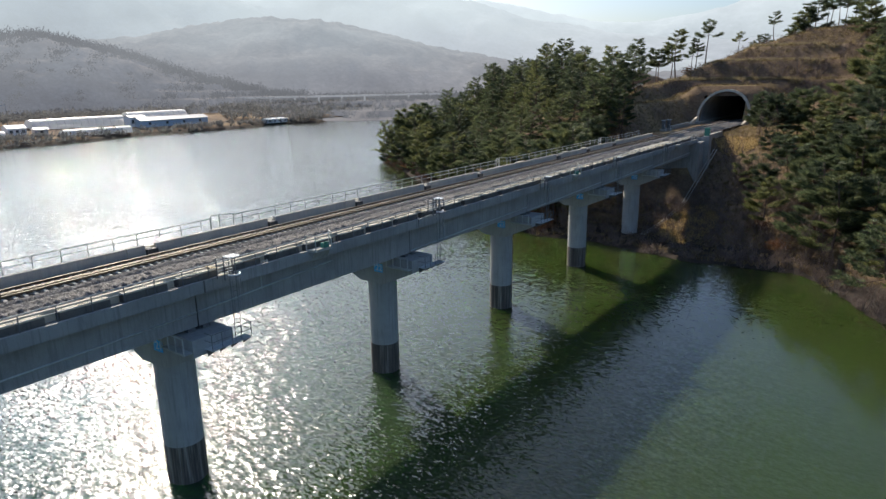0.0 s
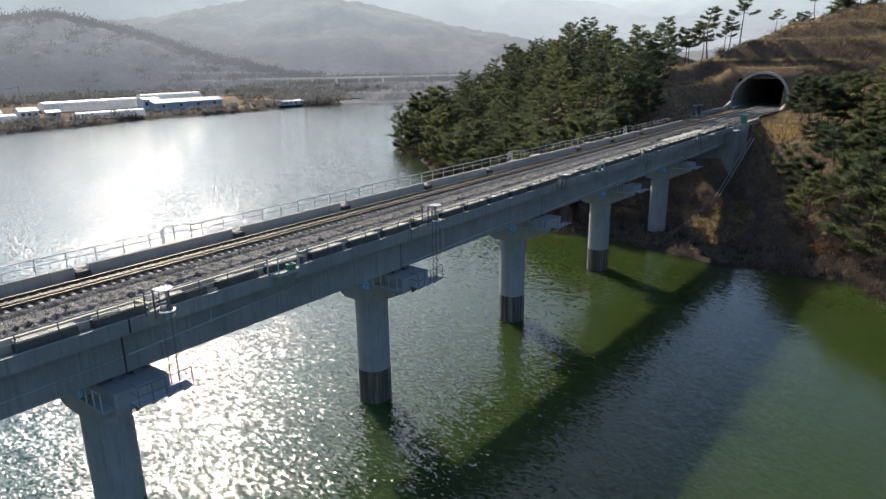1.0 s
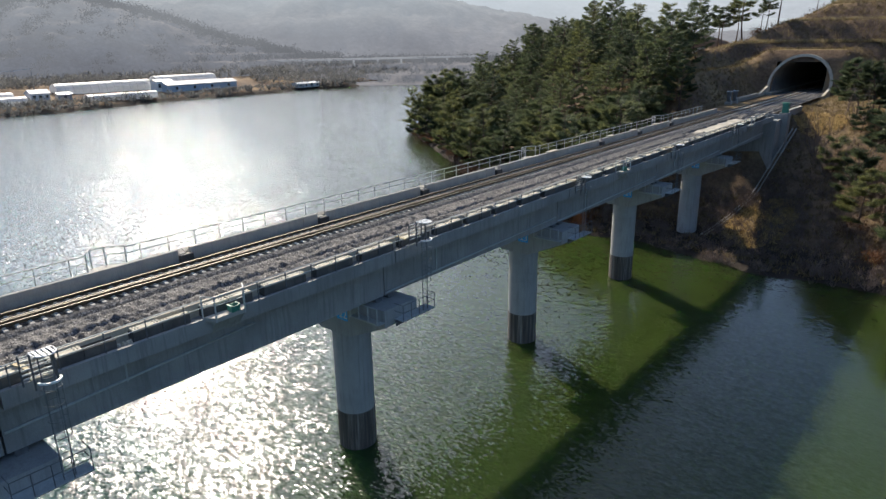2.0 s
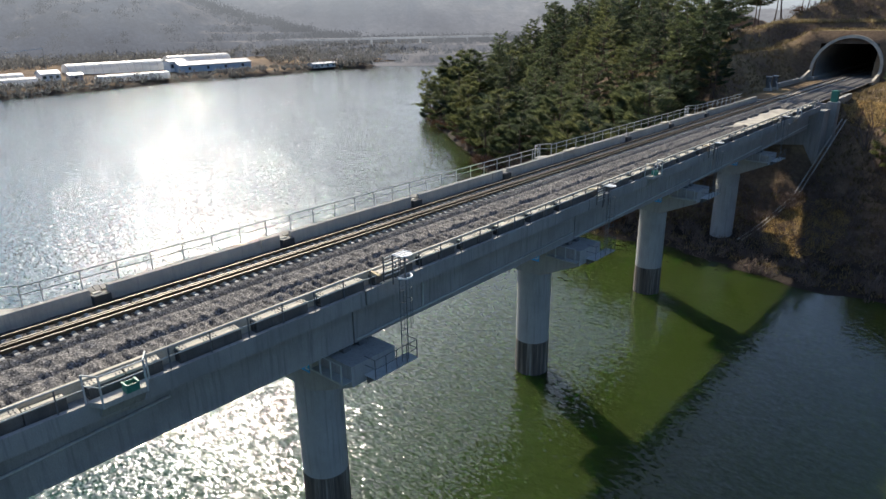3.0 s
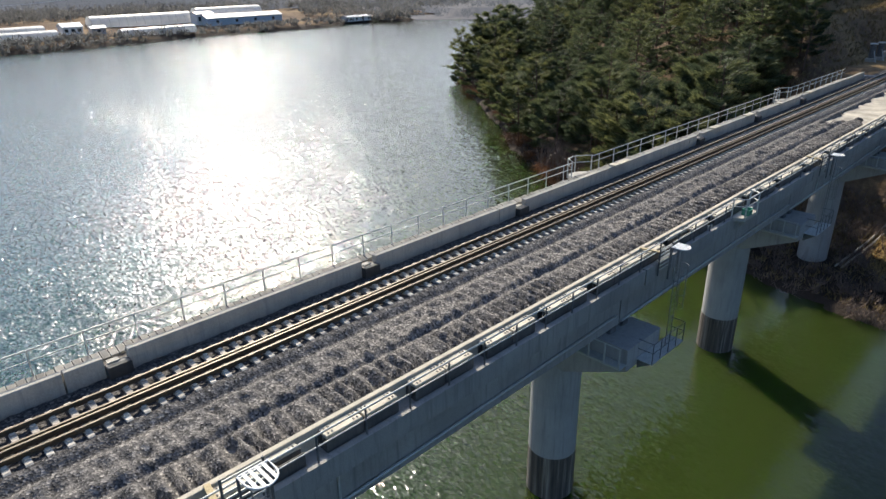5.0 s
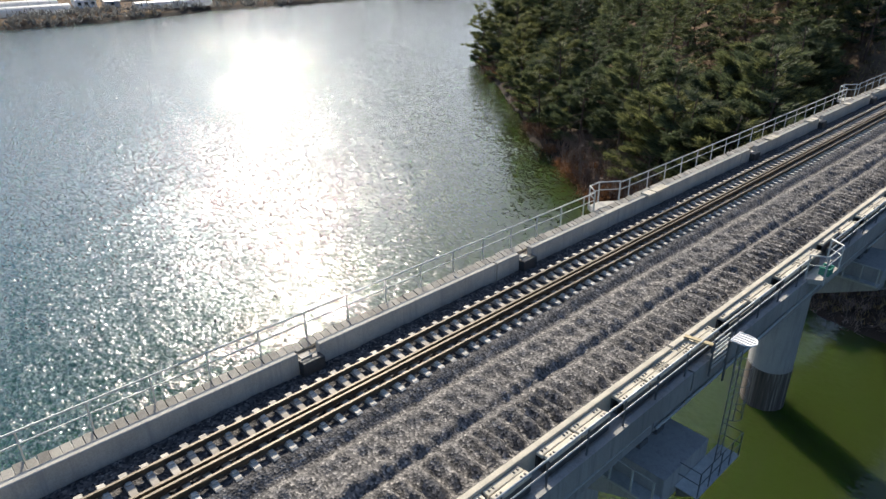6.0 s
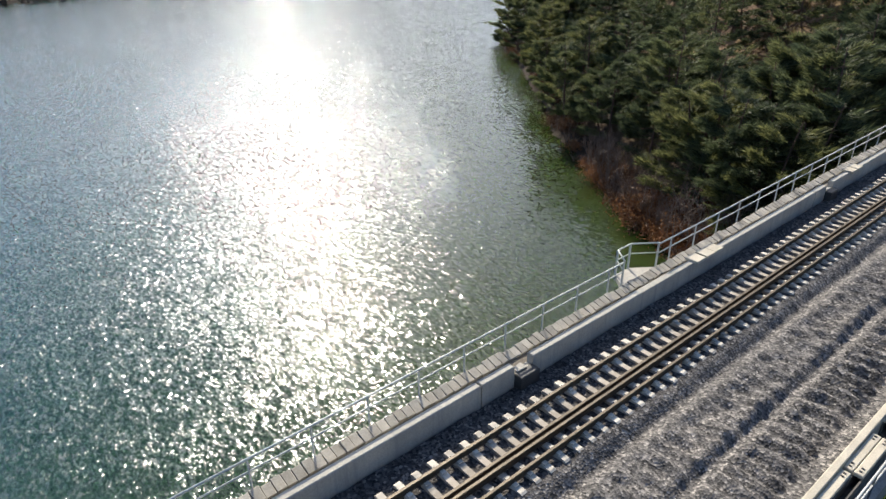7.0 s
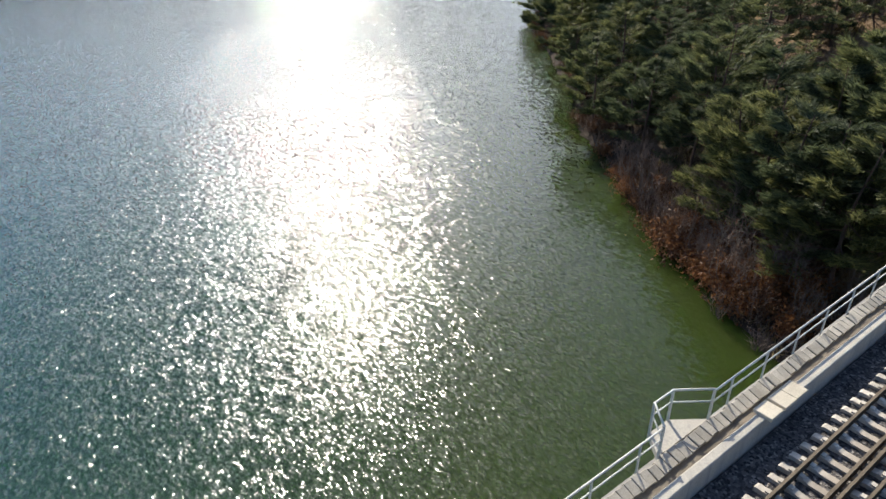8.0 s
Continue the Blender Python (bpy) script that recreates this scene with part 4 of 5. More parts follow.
part("cabinet_body", Mesh().box(-0.45, 0.45, -0.4, 0.4, 0.0, 1.5, 0.03), GREEN, cab)
part("cabinet_door", Mesh().box(-0.38, 0.38, -0.43, -0.403, 0.12, 1.38), GREEN, cab)
part("roof", Mesh().box(-0.5, 0.5, -0.46, 0.46, 1.5, 1.57), GREEN, cab)

PORTAL_X, PORTAL_Z, R_IN, R_OUT = -43.4, 17.2, 6.0, 6.5


def portal_face(z):
    """The portal is cut on the slope: its head lies farther back than its feet."""
    return 185.6 + 0.42 * (z - 15.0)


def build_tunnel():
    t = thing("tunnel", (PORTAL_X, 188, 14.8), "round concrete railway tunnel mouth in the hillside", "tunnel")
    n = 44
    ang = [math.radians(-26 + 232 * k / n) for k in range(n + 1)]
    v, f = [], []
    for a in ang:
        c, s = math.cos(a), math.sin(a)
        zi, zo = PORTAL_Z + R_IN * s, PORTAL_Z + R_OUT * s
        yi, yo = portal_face(zi) - 188, portal_face(zo) - 188
        v += [(R_IN * c, yi, zi - 14.8), (R_OUT * c, yo, zo - 14.8), (R_OUT * c, yo + 9, zo - 14.8), (R_IN * c, 60, zi - 14.8), (R_OUT * c, 60, zo - 14.8)]
    for k in range(n):
        a, b = 5 * k, 5 * (k + 1)
        f += [(a, b, b + 1, a + 1), (a + 1, b + 1, b + 2, a + 2), (a + 2, b + 2, b + 4, a + 4), (a, a + 3, b + 3, b)]
    part("lining", Mesh().add(v, f), CONCRETE, t)
    v, f = [], []
    for a in ang:
        c, s = math.cos(a), math.sin(a)
        for r, dy in ((R_IN - 0.01, -0.05), (R_OUT + 0.05, -0.05), (R_OUT + 0.05, 0.7), (R_IN - 0.01, 0.7)):
            z = PORTAL_Z + r * s
            v.append((r * c, portal_face(z) - 188 + dy, z - 14.8))
    for k in range(n):
        a, b = 4 * k, 4 * (k + 1)
        f += [(a + i, b + i, b + (i + 1) % 4, a + (i + 1) % 4) for i in range(4)]
    part("portal_ring", Mesh().add(v, f), CONCRETE_PALE, t, "pale concrete portal ring")
    part("invert", Mesh().box(-5.6, 5.6, -1.0, 60, -0.6, 0.05), CONCRETE, t)
    # added dark panel closes the bore, standing for the darkness inside
    part("bore_end_panel", Mesh().box(-6.8, 6.8, 60, 60.5, -0.6, 9.6), DARK_BOX, t, "dark panel added across the bore for its unlit depth")
    for s in (-1, 1):
        part("side_bench", Mesh().box(s * 5.4 - 0.7, s * 5.4 + 0.7, -4.5, 55, 0.05, 0.75), CONCRETE_WALL, t)
        part("kerb_wall", Mesh().prism([(-9.0, 0.0), (-9.0, 0.5), (-2.2, 2.0), (-2.2, 0.0)], s * 6.3 - 0.25, s * 6.3 + 0.25, "x"), CONCRETE_PALE, t)


build_tunnel()
random.seed(9)
for x, y in ((-49.6, 158.5), (-49.2, 161.0)):
    z = float(land_height(np.array([x]), np.array([y]))[0])
    tank = thing("signal_post", (x, y, z), "grey steel trackside equipment post with round heads", "equipment", "trackside equipment")
    part("base", Mesh().box(-0.6, 0.6, -0.6, 0.6, -0.1, 0.5, 0.05), CONCRETE_WALL, tank)
    part("drum", Mesh().tube([(0, 0, 0.5), (0, 0, 2.4)], 0.42, 14), DARK_STEEL, tank)
    part("head", Mesh().tube([(0, 0, 2.4), (0, 0, 2.55)], 0.55, 14), STEEL, tank)
    part("brace", Mesh().tube([(0.9, -0.9, 0), (0.1, -0.1, 1.9)], 0.06, 6), STEEL, tank)
m = Mesh().box(-0.3, 0.3, -7, 7, -0.2, 0.9, 0.05)
single("low_wall", m, CONCRETE_WALL, "low concrete trackside wall before the tunnel", "wall", "structure", at=(-49.6, 171.0, 14.9))


def ground_at(x, y):
    return float(land_height(np.array([float(x)]), np.array([float(y)]))[0])


for dx in (0.0, 0.55):
    pts = []
    for k in range(15):
        s = k / 14
        x, y = -33.8 - 3.9 * s + dx, 141.5 - 28.5 * s
        z = 13.2 + (3.2 - 13.2) * s / 0.5 if s < 0.5 else 3.2 + (0.3 - 3.2) * (s - 0.5) / 0.5
        pts.append((x, y, max(ground_at(x, y) + 0.18, z)))
    single("slope_pipe", Mesh().tube(pts, 0.1, 8), CONCRETE_WALL, "grey drain pipe lying down the bank to the lake", "pipe", group="drain pipes", smooth=True)
pts = [(-62 - 3.4 * k / 6, 178 - 16 * k / 6, ground_at(-62 - 3.4 * k / 6, 178 - 16 * k / 6) + 0.15) for k in range(7)]
single("slope_chute", Mesh().tube(pts, 0.25, 6), CONCRETE_PALE, "pale concrete drainage chute on the wooded slope", "drain chute")
# ---- trees ----
def leaf_triangles(pos, direction, length, width, rng):
    """One slim triangle a leaf spray, from arrays of places and directions."""
    n = len(pos)
    d = direction / np.linalg.norm(direction, axis=1, keepdims=True)
    side = np.cross(d, rng.normal(size=(n, 3)))
    side /= np.linalg.norm(side, axis=1, keepdims=True) + 1e-9
    L, W = (length * rng.uniform(0.7, 1.3, n))[:, None], (width * rng.uniform(0.7, 1.3, n))[:, None]
    v = np.empty((n, 3, 3))
    v[:, 0], v[:, 1], v[:, 2] = pos - side * W, pos + side * W, pos + d * L
    return v.reshape(-1, 3), np.arange(3 * n).reshape(-1, 3)


def pine_meshes(seed, height, reach, bare, limbs, tufts, sprays=14, leaf=0.58, wide=0.075, plume=0.0):
    rng = np.random.default_rng(seed)
    wood = Mesh()
    lean = rng.normal(0, 0.06 * height, 2)
    bow = rng.normal(0, 0.04 * height, 2)

    def axis(s):
        return np.array([lean[0] * s + bow[0] * math.sin(3 * s), lean[1] * s + bow[1] * math.sin(3 * s), height * s])

    wood.tube([tuple(axis(s)) for s in np.linspace(0, 1, 7)], 0.015 * height + 0.02, 7, 0.03)
    P, D = [], []
    for k in range(limbs):
        q = (k + rng.uniform(0, 0.7)) / limbs
        s = bare + (0.985 - bare) * q
        a = k * 2.4 + rng.normal(0, 0.4)
        L = reach * (1.05 - 0.8 * q ** 1.6) * rng.uniform(0.55, 1.15)
        up = 0.02 + 0.45 * q + rng.normal(0, 0.09)
        base = axis(s)
        out = np.array([math.cos(a), math.sin(a), 0.0])
        across = np.array([-out[1], out[0], 0])

        def along(u):
            return base + out * L * u + np.array([0, 0, L * (up * u - 0.2 * math.sin(math.pi * min(u, 1)))])

        wood.tube([tuple(along(u)) for u in (0, 0.5, 1.0)], 0.005 * height * (1.1 - 0.7 * q), 4, 0.012, False)
        # sprays on side twigs: flat fans that lift at their tips
        for j in range(max(3, int(tufts * L / reach))):
            u = rng.uniform(0.3 + 0.2 * plume, 1.0) ** 0.75
            lat = rng.normal(0, 0.2 - 0.07 * plume) * L * (0.5 + 0.5 * u)
            c = along(u) + across * lat + np.array([0, 0, rng.normal(0.0, 0.07) - 0.1 * abs(lat)])
            face = out * 0.8 + across * np.sign(lat) * rng.uniform(0.2, 0.9) + np.array([0, 0, 0.28 + 0.35 * plume])
            n = sprays
            P.append(c + rng.normal(0, 1, (n, 3)) * np.array([0.24, 0.24, 0.07 - 0.06 * plume]))
            D.append(face + rng.normal(0, 1, (n, 3)) * np.array([0.5, 0.5, 0.3]) * (1 - 0.9 * plume))
    v, f = leaf_triangles(np.concatenate(P), np.concatenate(D), leaf, wide, rng)
    return wood.data("trunk", BARK, True), raw_mesh("crown", v.tolist(), f.tolist(), NEEDLES)


PINES = [pine_meshes(11, 11.5, 3.7, 0.22, 28, 19), pine_meshes(12, 13.5, 3.9, 0.32, 28, 19), pine_meshes(13, 9.5, 3.5, 0.15, 24, 20), pine_meshes(14, 12.5, 4.3, 0.28, 28, 19),
         pine_meshes(15, 6.5, 2.9, 0.08, 20, 20), pine_meshes(16, 14.0, 3.3, 0.66, 13, 24)]
# finer ones for the edge of the wood
FRONT = [pine_meshes(51, 11.0, 4.3, 0.2, 17, 46, 24, 0.68, 0.046, 0.38), pine_meshes(52, 12.5, 4.5, 0.3, 17, 46, 24, 0.68, 0.046, 0.38), pine_meshes(53, 9.0, 4.1, 0.12, 15, 46, 24, 0.68, 0.046, 0.38),
         pine_meshes(54, 7.0, 3.6, 0.06, 14, 46, 24, 0.68, 0.046, 0.38), pine_meshes(55, 10.5, 4.3, 0.38, 18, 48, 24, 0.68, 0.046, 0.38)]
TREE_WORDS = "evergreen pine with layered dark green needle sprays on the wooded bank"


def pine(kind, x, y, scale, turn, words=TREE_WORDS, group="pines of the wood"):
    t = thing("pine_tree", (x, y, ground_at(x, y) - 0.15), words, "tree", group)
    t.rotation_euler, t.scale = (0, 0, turn), (scale,) * 3
    wood, crown = kind if isinstance(kind, tuple) else PINES[kind]
    part("trunk", wood, BARK, t)
    part("crown", crown, NEEDLES, t)


def bare_meshes(seed, height, spread, stems, twigs, material):
    """Leafless bush or tree: stems that fork into thin twigs."""
    rng = np.random.default_rng(seed)
    m = Mesh()
    V, F = [], []
    for k in range(stems):
        a = rng.uniform(0, 6.28)
        tip = np.array([math.cos(a) * spread * rng.uniform(0.2, 1), math.sin(a) * spread * rng.uniform(0.2, 1), height * rng.uniform(0.6, 1)])
        foot = np.array([tip[0] * 0.15, tip[1] * 0.15, 0])
        mid = foot + (tip - foot) * 0.5 + rng.normal(0, 0.08 * height, 3)
        m.tube([tuple(foot), tuple(mid), tuple(tip)], 0.012 * height + 0.008, 3, 0.008, False)
        for _ in range(twigs):
            u = rng.uniform(0.25, 1)
            p = foot + (mid - foot) * min(1, u * 2) if u < 0.5 else mid + (tip - mid) * (u - 0.5) * 2
            d = rng.normal(0, 0.5, 3) + (tip - foot) / height * 0.7
            q = p + d * height * rng.uniform(0.15, 0.34)
            side = np.cross(q - p, rng.normal(0, 1, 3))
            side *= 0.016 / (np.linalg.norm(side) + 1e-9)
            m.add([tuple(p - side), tuple(p + side), tuple(q)], [(0, 1, 2)])
    return m.data("twigs", material)


BUSHES = [bare_meshes(21, 2.4, 1.4, 12, 16, TWIG), bare_meshes(22, 3.2, 1.6, 10, 20, TWIG), bare_meshes(23, 1.8, 1.5, 14, 14, TWIG)]
BARE_TREES = [bare_meshes(31, 6.5, 2.4, 9, 34, TWIG), bare_meshes(32, 8.0, 2.6, 8, 40, TWIG)]


def leafy_bush(seed, height, spread, n):
    rng = np.random.default_rng(seed)
    p = rng.normal(0, 1, (n, 3)) * np.array([spread * 0.45, spread * 0.45, height * 0.28]) + np.array([0, 0, height * 0.55])
    p[:, 2] = np.abs(p[:, 2])
    v, f = leaf_triangles(p, rng.normal(0, 1, (n, 3)) + np.array([0, 0, 0.3]), 0.26, 0.07, rng)
    return raw_mesh("leaves", v.tolist(), f.tolist(), DRY_NEEDLES)


RUSSET = [leafy_bush(41, 2.2, 2.0, 1100), leafy_bush(42, 1.6, 1.8, 700)]


def slope_ok(x, y):
    """Where trees may grow: off the track bed, the cutting and the bridge."""
    if -51.5 < x < -22 and y < 150:
        return False
    side, back = max(-50.5 - x, x + 36.0, 0), max(y - 190.0, 0)
    if y > 126 and math.hypot(side, back) < (9 if x < -43 else 13) and y < 222:
        return False
    if y > 188 and -66 < x < -18 and y < 226:
        return False
    return True


def scatter(box, gap, tries, edge, seed):
    rng = random.Random(seed)
    kept = []
    xs = np.array([rng.uniform(box[0], box[1]) for _ in range(tries)])
    ys = np.array([rng.uniform(box[2], box[3]) for _ in range(tries)])
    d = inside_distance(xs, ys, SHORE)
    for x, y, e in zip(xs, ys, d):
        if edge[0] < e < edge[1] and slope_ok(x, y) and all((x - a) ** 2 + (y - b) ** 2 > gap * gap for a, b in kept):
            kept.append((float(x), float(y)))
    return kept


scatter_under = [(q.uniform(-52, -26), q.uniform(107, 131)) for q in [random.Random(5)] for _ in range(95)]
scatter_under = [(x, y) for x, y in scatter_under if (x + 40.3) ** 2 + (y - 114.4) ** 2 > 9]
rng = random.Random(77)
wood_left = scatter((-162, -50, 100, 232), 4.7, 5000, (0.4, 54), 1)
edge_left = inside_distance(np.array([p[0] for p in wood_left]), np.array([p[1] for p in wood_left]), SHORE)
for (x, y), e in zip(wood_left, edge_left):
    # a thicket without pines lies between the wood and the water next to the bridge
    if x > -82 and y < 132 and e < 3 + 0.28 * (x + 82):
        continue
    pine(rng.choice(FRONT[:4]) if e < 15 and y < 175 else rng.choice((0, 0, 1, 2, 3, 3, 4)), x, y, rng.uniform(0.78, 1.22), rng.uniform(0, 6.28))
# the tall group on the tip of the headland
for x, y, s in ((-147, 180.5, 1.15), (-144, 182, 1.3), (-141, 180, 1.2), (-138, 182, 1.3), (-143, 186, 1.25), (-135, 178, 1.2), (-131, 176, 1.15), (-149, 184, 1.05)):
    pine(FRONT[1], x, y, s, x * 1.7, "tall dark pine leaning over the water on the headland")
shade = random.Random(6)
for k in range(16):
    x, y = shade.uniform(-62, -52.5), 121 + 1.6 * k + shade.uniform(-1, 1)
    pine(shade.choice(FRONT[:2]), x, y, shade.uniform(0.95, 1.2) if y < 134 else shade.uniform(0.6, 0.8), shade.uniform(0, 6.28))
# pines on the slope beside the abutment: foot and height
for x, y, h, k in ((-26.5, 152, 9.2, 4), (-21, 153, 9.6, 4), (-24, 156, 8.6, 0), (-28.5, 156, 8.0, 4), (-24, 149.5, 9.0, 4), (-18, 150, 10.0, 0), (-21.3, 143, 5.0, 3), (-24.5, 144, 4.2, 3), (-16.5, 141, 7.0, 3),
                   (-11, 129, 10.5, 1), (-7, 122.5, 13.5, 0), (-10.5, 161, 14.0, 4), (-15.5, 146, 9.6, 2), (-4.5, 112.5, 10.5, 2), (-6.5, 132, 12.0, 0), (-3.5, 118, 12.0, 1), (-9.5, 139, 11.0, 2), (-14, 134, 7.0, 3),
                   (-6, 145, 12.5, 0), (-2, 105, 9.0, 2), (1, 110, 11.0, 0), (-12.5, 139, 9.0, 2), (-9, 125.5, 9.5, 2), (-8.5, 117.5, 8.5, 3), (-5.5, 126, 12.5, 1), (-12, 144.5, 10.5, 0), (-2.5, 124, 13.0, 0), (-1, 115, 11.5, 1),
                   (-18.5, 130, 9.8, 4), (-22.0, 127, 6.5, 3), (-19.5, 117.5, 9.0, 1), (-11.5, 113.5, 14.0, 0), (-9.0, 110.5, 12.5, 0), (-15.0, 120.5, 10.0, 4), (-25.8, 133.5, 5.6, 3)):
    pine(FRONT[k], x, y, h / (11.0, 12.5, 9.0, 7.0, 10.5)[k], 1.3 * x + y, "dark green pine with an uneven crown on the dry slope", "pines on the slope")
for x, y, h, k in ((-54.5, 113.5, 12.0, 0), (-57.3, 115, 12.5, 1), (-60, 116, 12.5, 0), (-63.5, 117.5, 13.0, 1), (-53.2, 117.5, 12.0, 0), (-56, 120, 12.5, 1), (-67, 119, 12.0, 0)):
    pine(FRONT[k], x, y, h / (11.0, 12.5, 9.0, 7.0, 10.5)[k], 1.7 * x + y, "dark pine close beside the bridge above the thicket")
wood_right = scatter((-14, 14, 88, 232), 5.0, 1800, (3.0, 150), 2)
for x, y in wood_right:
    if (y > 166 and x < -13) or (x < -3 and y < 166):
        continue
    pine(rng.choice((0, 1, 2, 2, 3, 4)), x, y, rng.uniform(0.8, 1.15), rng.uniform(0, 6.28))
# tall slender pines along the crest: foot and height
for x, y, h in ((-71.1, 212, 15.0), (-68.3, 210, 13.5), (-66.5, 213, 14.0), (-63.1, 210, 16.0), (-60.2, 214, 9.5), (-58.8, 212, 10.5), (-56, 213, 13.8), (-50.3, 228, 8.0), (-41.9, 236, 10.0), (-36.5, 241, 6.5), (-35.1, 239, 8.5), (-33.5, 242, 9.0),
                (-31.8, 240, 10.0), (-29.5, 243, 10.5), (-28, 240, 10.0), (-26, 244, 11.0), (-24, 240, 9.5), (-21.5, 243, 11.5), (-19, 238, 10.0), (-16, 236, 11.0), (-12, 230, 12.0), (-8, 232, 12.0), (-17, 228, 9.0)):
    wide = x > -37
    pine(4 if wide and int(3 * x) % 2 else 5, x, y, h / (14.0 if not (wide and int(3 * x) % 2) else 6.5), rng.uniform(0, 6.28), "tall slender pine with a high open crown on the ridge", "pines on the ridge")
for x, y, h in ((-47, 231, 3.4), (-45, 232, 4.2), (-43.2, 231, 3.6)):
    pine(4, x, y, h / 6.5, x, "low spreading pine on the ridge", "pines on the ridge")

for x, y in scatter((-162, -46, 98, 200), 2.1, 4000, (-0.3, 5), 3):
    b = single("bare_bush", rng.choice(BUSHES), TWIG, "leafless grey brown bush at the water's edge", "bush", group="bare bushes", at=(x, y, ground_at(x, y) - 0.1))
    b.rotation_euler, b.scale = (0, 0, rng.uniform(0, 6.28)), (rng.uniform(0.7, 1.2),) * 3
for x, y in scatter((-24, 14, 70, 112), 1.4, 2600, (-0.5, 3.5), 14):
    b = single("bare_bush", rng.choice(BUSHES), TWIG, "leafless brown bush overhanging the waterline", "bush", group="bare bushes", at=(x, y, ground_at(x, y) - 0.1))
    b.rotation_euler, b.scale = (0, 0, rng.uniform(0, 6.28)), (rng.uniform(0.45, 0.9),) * 3
for x, y in scatter((-24, 12, 85, 165), 2.6, 900, (-0.2, 22), 4):
    b = single("bare_bush", rng.choice(BUSHES), TWIG, "leafless grey brown bush on the dry slope", "bush", group="bare bushes", at=(x, y, ground_at(x, y) - 0.1))
    b.rotation_euler, b.scale = (0, 0, rng.uniform(0, 6.28)), (rng.uniform(0.7, 1.3),) * 3
for x, y in scatter_under:
    b = single("bare_bush", rng.choice(BUSHES), TWIG, "leafless grey brown bush on the bank under the bridge", "bush", group="bare bushes", at=(x, y, ground_at(x, y) - 0.1))
    b.rotation_euler, b.scale = (0, 0, rng.uniform(0, 6.28)), (rng.uniform(0.4, 0.8),) * 3
for x, y in scatter((-152, -52, 98, 190), 2.6, 2500, (-0.2, 3.2), 9):
    b = single("russet_bush", rng.choice(RUSSET), DRY_NEEDLES, "low bush with withered brown leaves at the water's edge", "bush", group="russet bushes", at=(x, y, ground_at(x, y) - 0.15))
    b.rotation_euler, b.scale = (0, 0, rng.uniform(0, 6.28)), (rng.uniform(0.5, 0.95),) * 3


def low_shrubs(name, box, number, tall, words, seed):
    """Low leafless growth over a stretch of bank."""
    r = np.random.default_rng(seed)
    P, D = [], []
    for _ in range(number):
        x, y = r.uniform(box[0], box[1]), r.uniform(box[2], box[3])
        if (abs(x + 43.4) < 8 and 150 < y < 198) or (x + 40.3) ** 2 + (y - 114.4) ** 2 < 7 or ground_at(x, y) < 0.1:
            continue
        h, n = r.uniform(0.7, tall), 46
        P.append(np.array([x, y, ground_at(x, y)]) + r.normal(0, 1, (n, 3)) * np.array([0.35 * h, 0.35 * h, 0.12 * h]) + np.array([0, 0, 0.2 * h]))
        D.append(r.normal(0, 0.55, (n, 3)) + np.array([0, 0, 0.9]))
    v, f = leaf_triangles(np.concatenate(P), np.concatenate(D), 0.95, 0.03, r)
    single(name, raw_mesh(name, v.tolist(), f.tolist(), TWIG), TWIG, words, "shrubs", "stuff")


low_shrubs("cutting_shrubs", (-72, -6, 186, 240), 420, 2.6, "low leafless brown shrubs on the terraced cutting", 31)
low_shrubs("bank_shrubs", (-60, -10, 103, 132), 420, 1.8, "low tangled leafless shrubs on the bank under the bridge", 32)
# a belt of leafless trees and withered thicket between the pines and the water, next to the bridge
belt = random.Random(15)
for x, y in ((-80, 123.5), (-76.5, 121.5), (-73.5, 119.5), (-70.5, 118.5), (-67.5, 118), (-64.5, 117.5), (-61.5, 117), (-58.5, 115.5), (-56.5, 112.5), (-55, 110), (-63, 120), (-59.5, 119.5), (-78, 119.5), (-75, 118), (-72.5, 116), (-70.5, 115), (-68.5, 114), (-67, 113), (-65, 112.4), (-63.5, 111.6), (-62, 111), (-60.5, 110.4), (-59, 110), (-68, 117), (-65.5, 115.5), (-62.5, 114), (-60, 113), (-58, 112)):
    b = single("bare_tree", belt.choice(BARE_TREES), TWIG, "leafless tree with dense brown twigs at the water's edge", "tree", group="bare trees", at=(x, y, ground_at(x, y) - 0.1))
    b.rotation_euler, b.scale = (0, 0, belt.uniform(0, 6.28)), (belt.uniform(0.55, 0.85),) * 3
    b = single("russet_bush", belt.choice(RUSSET), DRY_NEEDLES, "tall thicket with withered reddish brown leaves", "bush", group="russet bushes", at=(x + 0.8, y - 0.4, ground_at(x + 0.8, y - 0.4) - 0.1))
    b.rotation_euler, b.scale = (0, 0, belt.uniform(0, 6.28)), (belt.uniform(0.8, 1.4),) * 3
for x, y in ((-104, 142), (-105.5, 143.5), (-70, 117), (-67, 114.5), (-64.5, 113), (-62.5, 111.5), (-60.5, 110.8), (-66, 116), (-63, 114), (-57, 109.5), (-20, 118), (-16, 112), (-12, 118), (-73, 203), (-66, 205), (-59, 207)):
    b = single("russet_bush", rng.choice(RUSSET), DRY_NEEDLES, "low bush with withered reddish brown leaves", "bush", group="russet bushes", at=(x, y, ground_at(x, y) - 0.15))
    b.rotation_euler = (0, 0, rng.uniform(0, 6.28))
